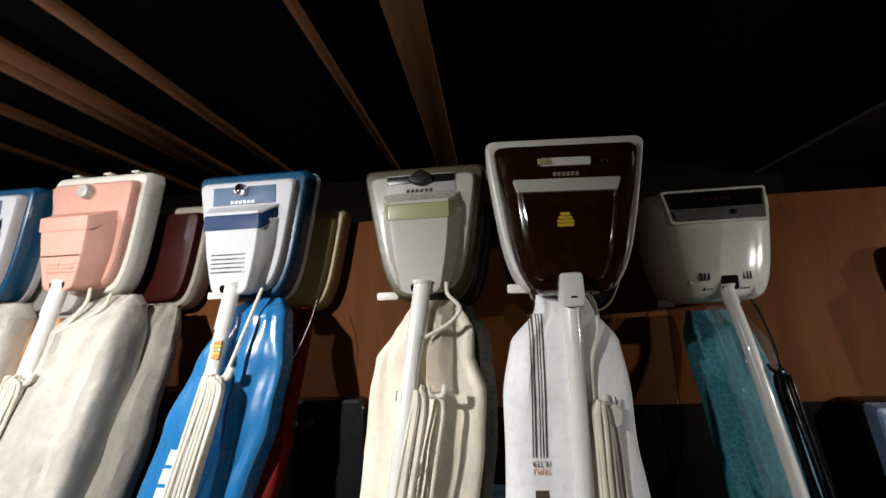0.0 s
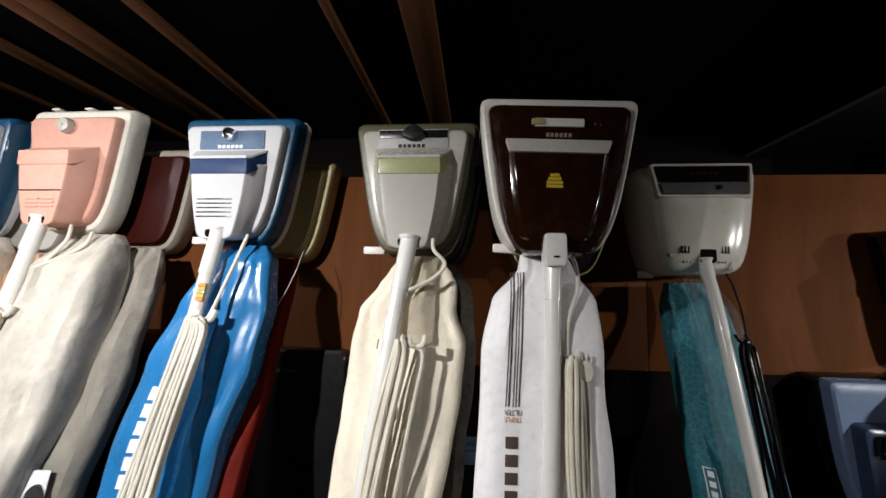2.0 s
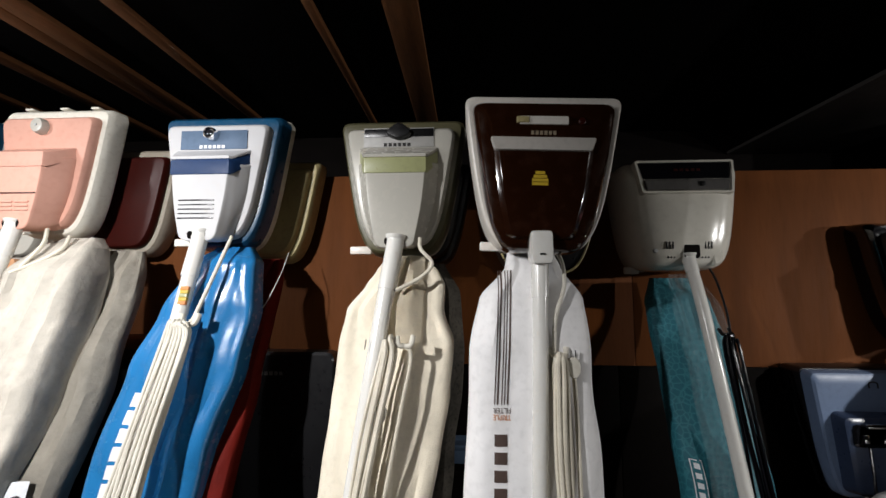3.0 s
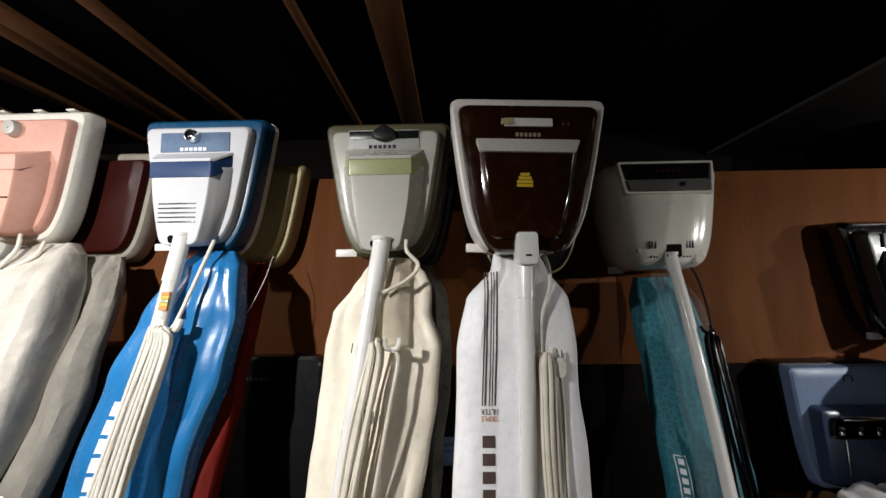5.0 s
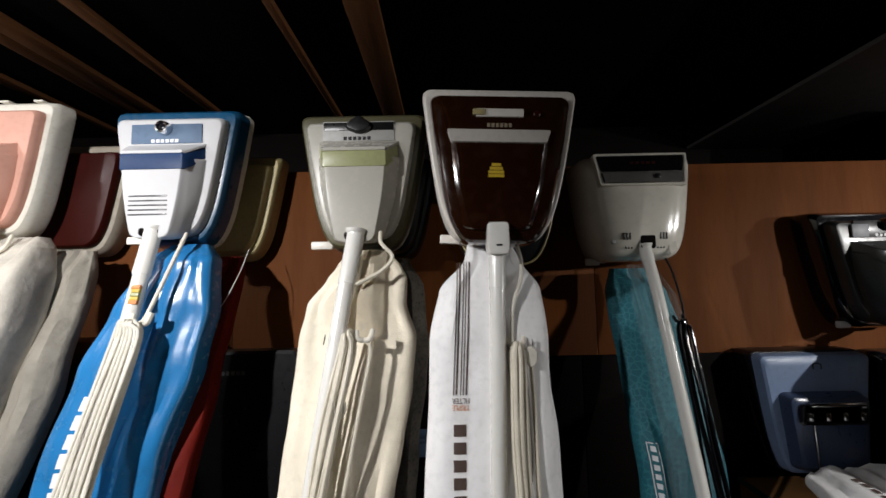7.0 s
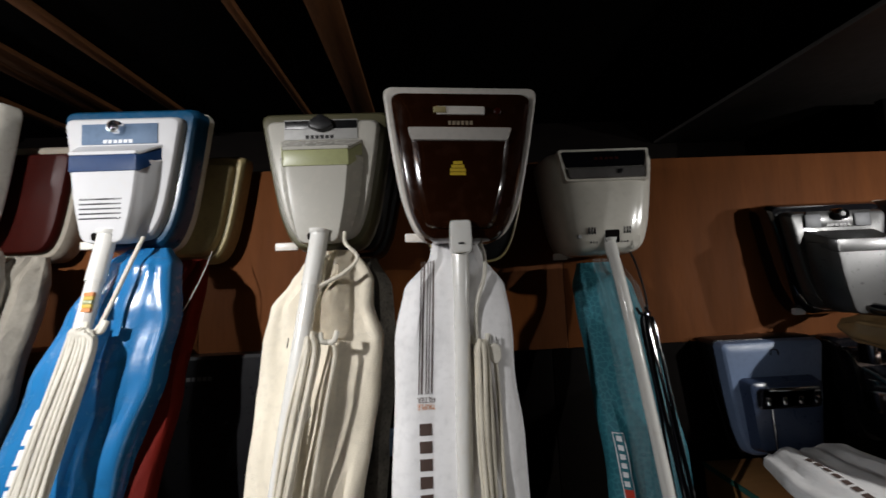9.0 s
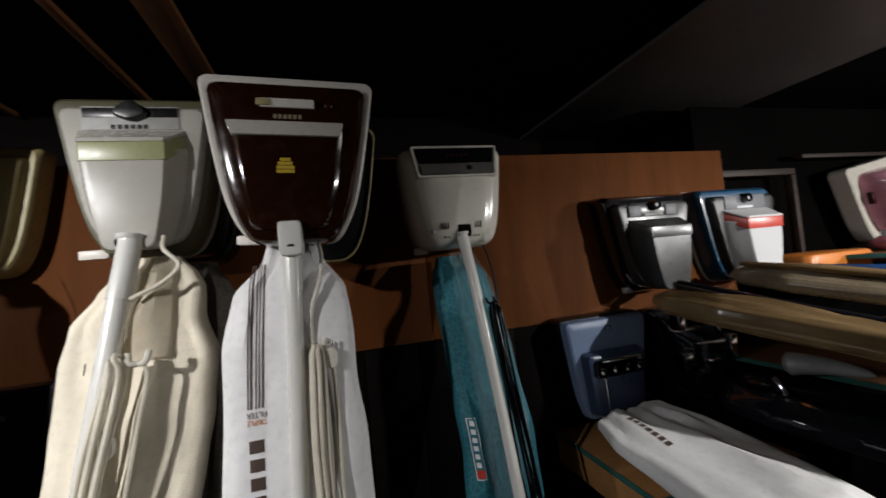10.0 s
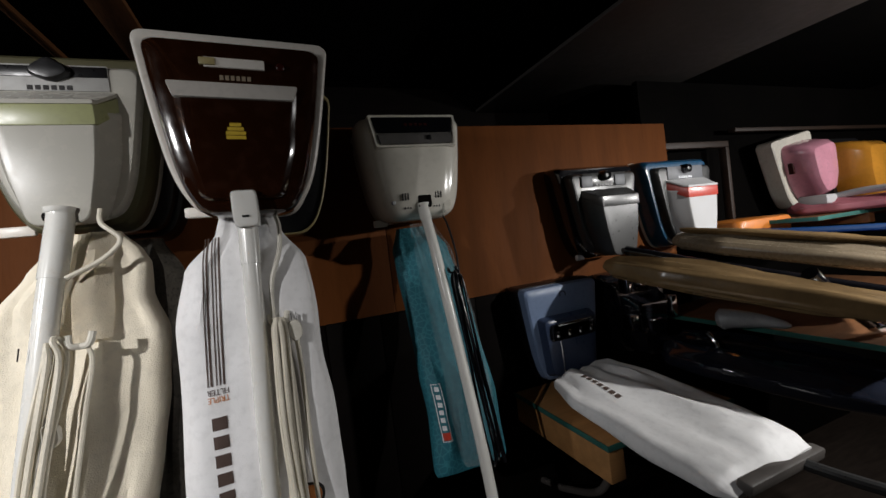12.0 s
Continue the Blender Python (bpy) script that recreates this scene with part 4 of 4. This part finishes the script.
# ---- the shelf side ----
SHELVED = "shelved vacuum cleaners"


def shelf(label, x0, x1, y0, z, arms, arm_height, wood=None):
    s = thing("wall_shelf", ((x0 + x1) / 2, WALL_Y, z), label, "shelf")
    block("board", (x0, y0, z - 0.016), (x1, WALL_Y + 0.002, z), wood or PINE, s, "", Matrix(), 0.002)
    block("side_edging", (x0 - 0.0035, y0 - 0.0035, z - 0.014), (x0, WALL_Y, z + 0.003), TURF, s, "green edging strip", Matrix(), 0.001)
    block("front_edging", (x0, y0 - 0.0035, z - 0.014), (x1, y0, z + 0.003), TURF, s, "", Matrix(), 0.001)
    for x in arms:
        block("bracket_arm", (x, y0 + 0.004, z - 0.016 - arm_height), (x + 0.055, WALL_Y + 0.002, z - 0.014), wood or PINE, s, "", Matrix(), 0.004)
    return s


low = shelf("pine shelf with green edging on thick bracket arms", 0.98, 1.5, 0.88, 0.82, (0.983, 1.42), 0.095)
for x in (1.06, 1.46):
    part("brace", tube([(x, 1.36, 0.45), (x, 1.2, 0.5), (x + 0.005, 1.02, 0.6), (x + 0.01, 0.95, 0.808)], 0.012, 10), GREY_BEAM, low)
high = shelf("brown shelf with green edging under the pink vacuum", 2.3, 3.7, 1.0, 1.34, (2.7, 3.4), 0.045, SHELF_WOOD)
middle = shelf("brown shelf with green edging under the tan and taupe bags", 1.72, 2.9, 0.55, 1.0, (2.1, 2.7), 0.06, SHELF_WOOD)
# Ledge added to carry the orange case, its shade in the colour.
ledge = block("ledge", (1.96, 1.15, 1.25), (2.5, 1.5, 1.268), SHADE_BLACK_WOOD, None, "", Matrix(), 0.003)
tagged(ledge, "wooden ledge added under the orange case, shade-black colour", "ledge", kind="structure")
case = thing("flat_case", (2.3, 1.3, 1.268), "flat orange plastic case lying on the dark ledge", "case")
part("case_base", plate(rounded([(-0.2, -0.12), (0.185, -0.12), (0.185, 0.12), (-0.2, 0.12)], 0.04, 5), [(0.0, 0.97, 0), (0.006, 1.0, 0), (0.04, 1.0, 0)], Matrix.Translation((2.3, 1.3, 1.268)) @ pose(0, 0, 0, -90)), ORANGE, case)
part("case_lid", plate(rounded([(-0.2, -0.12), (0.185, -0.12), (0.185, 0.12), (-0.2, 0.12)], 0.04, 5), [(0.041, 1.01, 0), (0.075, 1.005, 0), (0.088, 0.97, 0), (0.092, 0.9, 0)], Matrix.Translation((2.3, 1.3, 1.268)) @ pose(0, 0, 0, -90)), ORANGE, case)


def axis_pose(a, b, twist=0.0):
    """A frame whose -z runs from a to b, whose x is level and whose -y looks up."""
    a, b = Vector(a), Vector(b)
    z = (a - b).normalized()
    y = Vector((0, 0, -1))
    y = (y - z * y.dot(z)).normalized()
    x = y.cross(z)
    r = Matrix((x, y, z)).transposed().to_4x4()
    return Matrix.Translation(a) @ r @ Matrix.Rotation(radians(twist), 4, "Z"), (a - b).length


def lying_bag(a, b, width, thick, seed, fold, pleats=5, twist=0.0, taper=0.75, crease=1.4):
    m2, n = axis_pose(a, b, twist)
    w = width / 2
    return Bag([(0.0, -w * taper * 0.7, w * taper * 0.7, 0, thick * 0.3), (-0.05 * n, -w * taper, w * taper, 0, thick * 0.8), (-0.25 * n, -w * 0.95, w * 0.95, 0, thick), (-0.7 * n, -w, w, 0, thick), (-0.93 * n, -w * 0.95, w * 0.95, 0, thick * 0.75), (-n, -w * 0.85, w * 0.85, 0, thick * 0.3)], seed, fold, pleats, m2, crease)


# lavender one with the white bag
v = vacuum((1.15, 1.36, 1.24), "lavender-blue upright vacuum with white bag lying out over shelf", SHELVED)
m = hung_at(1.17, 1.372, 1.226)
out = hood_outline(0.35, 0.36, 0.62, 0.88, 0.02)
part("furniture_guard", plate(out, [(0, 0.97, 0), (0.01, 1, 0), (0.07, 1, 0), (0.08, 0.985, 0)], m), BLACK, v)
hood = part("hood", plate(out, [(0.075, 0.97, 0), (0.1, 0.965, 0), (0.112, 0.945, 0), (0.117, 0.9, 0), (0.118, 0.8, 0)], m), LAVENDER, v)
# The cover's dark blue stands for shadow over the lavender enamel.
part("motor_cover", plate(rounded([(-0.12, -0.12), (0.12, -0.12), (0.1, -0.33), (-0.1, -0.33)], 0.02, 4), [(0.1, 1.08, 0), (0.125, 1.03, 0), (0.15, 0.96, 0), (0.155, 0.88, 0)], m), mat("shaded_lavender_plastic", (0.035, 0.052, 0.1), 0.3, vary=0.1), v, "lavender-blue motor cover with shadow painted into its colour")
lens = part("headlight_recess", plate(rounded([(-0.1, -0.14), (0.1, -0.14), (0.1, -0.2), (-0.1, -0.2)], 0.015, 4), [(0.12, 1, 0), (0.158, 1, 0), (0.162, 0.94, 0), (0.155, 0.8, 0)], m), SHINY_BLACK, hood)
block("chrome_strip", (-0.07, -0.17, -0.147), (0.085, -0.158, -0.135), CHROME, lens, "", m, 0.003)
for k in range(4):
    block("lens_rib", (-0.08 + k * 0.05, -0.168, -0.187), (-0.065 + k * 0.05, -0.156, -0.163), CHROME, lens, "", m, 0.004)
part("emblem", tube([(-0.012, -0.119, -0.05), (-0.012, -0.119, -0.037), (-0.004, -0.119, -0.033), (0.01, -0.119, -0.036), (0.012, -0.119, -0.05)], 0.0018, 6, m=m), INK, hood)
part("trim_strip", tube([(-0.06, -0.158, -0.2), (-0.058, -0.158, -0.26), (-0.055, -0.156, -0.32)], 0.003, 8, m=m), CHROME, hood)
bag = lying_bag((1.165, 1.2, 0.905), (1.215, 0.6, 0.815), 0.39, 0.036, 71, 0.017, 3, crease=0.8)
b = part("bag", bag.mesh(90, 60), WHITE_CLOTH, v, "rumpled white cloth bag with faint print")
bm = bmesh.new()
for i in range(7):
    z0 = -0.09 - i * 0.022
    bag.patch(-0.085, -0.065, z0 - 0.016, z0, 0.0015, 2, 2, bm)
part("print", bm, BROWN_INK, b, smooth=False)
m2, n = axis_pose((1.165, 1.2, 0.905), (1.215, 0.6, 0.815), 6)
block("bag_clamp", (-0.14, -0.016, -n - 0.016), (0.2, 0.013, -n + 0.018), GREY_BEAM, v, "grey plastic bag clamp", m2, 0.006)
part("handle_tube", tube([(1.14, 1.25, 0.88), (1.22, 0.9, 0.845), (1.32, 0.58, 0.80), (1.4, 0.4, 0.78)], 0.014, 12), GREY, v)

# black glossy one with the dark bag
v = vacuum((1.58, 1.36, 1.22), "glossy black upright vacuum with chrome trim and dark bag", SHELVED)
m = hung_at(1.58, 1.372, 1.215)
classic_head(v, m, 0.35, 0.35, SHINY_BLACK, SHINY_BLACK, SHINY_BLACK, None, None, "dial", 0)
for x, z, w2, h2 in ((-0.13, -0.04, 0.012, 0.035), (-0.12, -0.19, 0.02, 0.03), (0.0, -0.2, 0.03, 0.006), (0.1, -0.16, 0.016, 0.045), (-0.06, -0.235, 0.01, 0.012)):
    block("chrome_trim", (x - w2, -0.17, z - h2), (x + w2, -0.12, z + h2), CHROME, v, "", m, 0.006)
bag = lying_bag((1.62, 1.2, 0.90), (1.88, 0.6, 0.83), 0.4, 0.05, 81, 0.016, 5)
part("bag", bag.mesh(70, 52), mat("dark_shiny_vinyl", (0.01, 0.012, 0.02), 0.12, vary=0.3, bump=0.45, bump_scale=11, coat=0.6), v, "shiny dark navy vinyl bag")
part("bag_collar", tube([(1.63, 1.0, 1.035), (1.65, 0.96, 1.04), (1.69, 0.9, 1.035), (1.725, 0.82, 1.022)], lambda t: 0.036 * (1 - t) ** 0.5 * min(1, 0.5 + 4 * t) + 0.004, 18), SILVER, v, "pale grey bag collar")
part("collar_clip", tube([(1.6, 1.02, 0.99), (1.605, 1.0, 0.965), (1.6, 0.985, 0.94)], 0.009, 10), CHROME, v)
part("handle_tube", tube([(1.6, 1.24, 0.93), (1.66, 1.0, 0.945), (1.85, 0.6, 0.89)], 0.013, 12), SHINY_BLACK, v)

# grey one above
v = vacuum((1.41, 1.36, 1.63), "smoky grey upright vacuum with black guard and tan bag", SHELVED)
m = hung_at(1.425, 1.372, 1.662) @ Matrix.Diagonal((1, 1.28, 1, 1))
classic_head(v, m, 0.405, 0.375, SHINY_BLACK, GREY, GREY, GREY, None, "black", 0, print_mat=GREY)
for x in (-0.095, 0.07):
    block("side_panel", (x - 0.026, -0.106, -0.092), (x + 0.026, -0.101, -0.05), DULL_PLATE, v, "", m, 0.002)
block("cover_strip", (-0.003, -0.149, -0.34), (0.003, -0.14, -0.13), BLACK, v, "", m, 0.001)
pedal(m, v, -0.09, -0.362, WHITE, 0.035)
part("handle_tube", tube([(1.41, 1.22, 1.325), (1.5, 1.0, 1.265), (1.62, 0.75, 1.2), (1.8, 0.4, 1.11)], 0.018, 14), SHINY_BLACK, v, "glossy black handle tube")
part("handle_fork", tube([(1.45, 1.12, 1.30), (1.52, 1.05, 1.28), (1.53, 0.98, 1.25), (1.56, 0.94, 1.2)], 0.008, 10), BLACK, v)
bag = lying_bag((1.35, 1.2, 1.265), (1.76, 0.5, 1.09), 0.3, 0.045, 91, 0.014, 16, 8, 0.6, 0.4)
part("bag", bag.mesh(80, 110), TAN_CLOTH, v, "wrinkled tan vinyl bag")
part("handle_grip", tube([(1.59, 0.69, 1.22), (1.68, 0.67, 1.13), (1.78, 0.65, 1.045)], lambda t: 0.022 - 0.006 * t, 14), SHINY_BLACK, v)
part("grip_cap", tube([(1.775, 0.652, 1.05), (1.80, 0.645, 1.03), (1.88, 0.63, 1.028)], 0.014, 12), CHROME, v)

# blue one with the white panel
v = vacuum((1.8, 1.36, 1.63), "blue upright vacuum with white panel, red bar and taupe bag", SHELVED)
m = hung_at(1.875, 1.372, 1.668) @ Matrix.Diagonal((1, 1.28, 1, 1))
classic_head(v, m, 0.4, 0.385, BLUE, GREY, REDP, DULL_PLATE, OFFWHITE, "black", 0, hump=WHITE)
part("handle_tube", tube([(1.8, 1.22, 1.335), (1.9, 1.0, 1.29), (2.1, 0.6, 1.2)], 0.014, 12), SILVER, v)
bag = lying_bag((1.72, 1.2, 1.325), (2.02, 0.55, 1.2), 0.28, 0.032, 95, 0.014, 18, -6, 0.6, 0.4)
part("bag", bag.mesh(80, 110), mat("taupe_vinyl", (0.22, 0.175, 0.12), 0.26, vary=0.15, bump=0.3, bump_scale=25), v, "pleated taupe vinyl bag")
fold = lying_bag((1.7, 1.16, 1.362), (2.0, 0.55, 1.24), 0.09, 0.01, 96, 0.008, 10, 20, 0.5, 0.5)
part("bag_fold", fold.mesh(50, 40), TAN_CLOTH, v)

# pink and amber ones on the high shelf
v = vacuum((2.7, 1.42, 1.75), "pink upright vacuum with white guard and pink bag on shelf", SHELVED)
m = hung_at(2.87, 1.44, 1.77, 0, 0, -10) @ Matrix.Diagonal((1.06, 0.95, 0.98, 1))
out = hood_outline(0.36, 0.4, 0.5, 0.85)
part("furniture_guard", plate(out, [(0, 0.96, 0), (0.01, 1, 0), (0.07, 1, 0), (0.085, 0.985, 0), (0.09, 0.94, 0)], m), OFFWHITE, v)
hoodo = rounded([(-0.115, -0.05), (0.13, -0.05), (0.11, -0.26), (0.05, -0.36), (-0.05, -0.36), (-0.1, -0.26)], [0.05, 0.05, 0.05, 0.03, 0.03, 0.05], 5)
part("hood", plate(hoodo, [(0.08, 1.05, 0), (0.13, 1.0, 0), (0.2, 0.9, 0), (0.225, 0.78, 0), (0.235, 0.55, 0)], m), ROSE, v)
block("headlight_slot", (-0.121, -0.135, -0.2), (-0.108, -0.11, -0.14), MAROON, v, "", m, 0.003)
part("handle_tube", tube([(2.66, 1.2, 1.39), (2.72, 1.05, 1.425), (2.78, 0.9, 1.43), (2.9, 0.6, 1.43)], 0.016, 12), WHITE, v, "white handle tube")
block("handle_socket", (2.6, 1.1, 1.385), (2.69, 1.22, 1.43), WHITE, v, "", Matrix(), 0.01)
bag = lying_bag((2.6, 1.25, 1.365), (2.95, 0.8, 1.375), 0.32, 0.028, 99, 0.014, 6)
part("bag", bag.mesh(50, 40), mat("dusty_pink_cloth", (0.42, 0.13, 0.16), 0.6, vary=0.15, bump=0.3, bump_scale=30), v, "wrinkled dusty pink bag")
v = vacuum((3.2, 1.42, 1.75), "amber plastic upright vacuum on the shelf", SHELVED)
m = hung_at(3.3, 1.44, 1.74)
part("furniture_guard", plate(hood_outline(0.36, 0.38), [(0, 0.96, 0), (0.01, 1, 0), (0.1, 1, 0), (0.11, 0.97, 0)], m), BLACK, v)
part("hood", plate(hoodo, [(0.1, 1.15, 0), (0.17, 1.1, 0), (0.24, 0.98, 0), (0.265, 0.85, 0), (0.275, 0.6, 0)], m), AMBER, v)
v = vacuum((2.4, 1.2, 1.3), "blue and navy vinyl bags of a folded vacuum under shelf", SHELVED)
bag = lying_bag((2.1, 1.1, 1.235), (2.4, 0.7, 1.185), 0.5, 0.03, 103, 0.01, 5)
part("bag", bag.mesh(50, 40), mat("cobalt_vinyl", (0.012, 0.03, 0.2), 0.25, vary=0.2, coat=0.4), v, "shiny cobalt blue vinyl bag")
part("handle_tube", tube([(1.95, 1.2, 1.33), (2.1, 1.0, 1.305), (2.35, 0.75, 1.285)], 0.013, 12), NAVY, v)
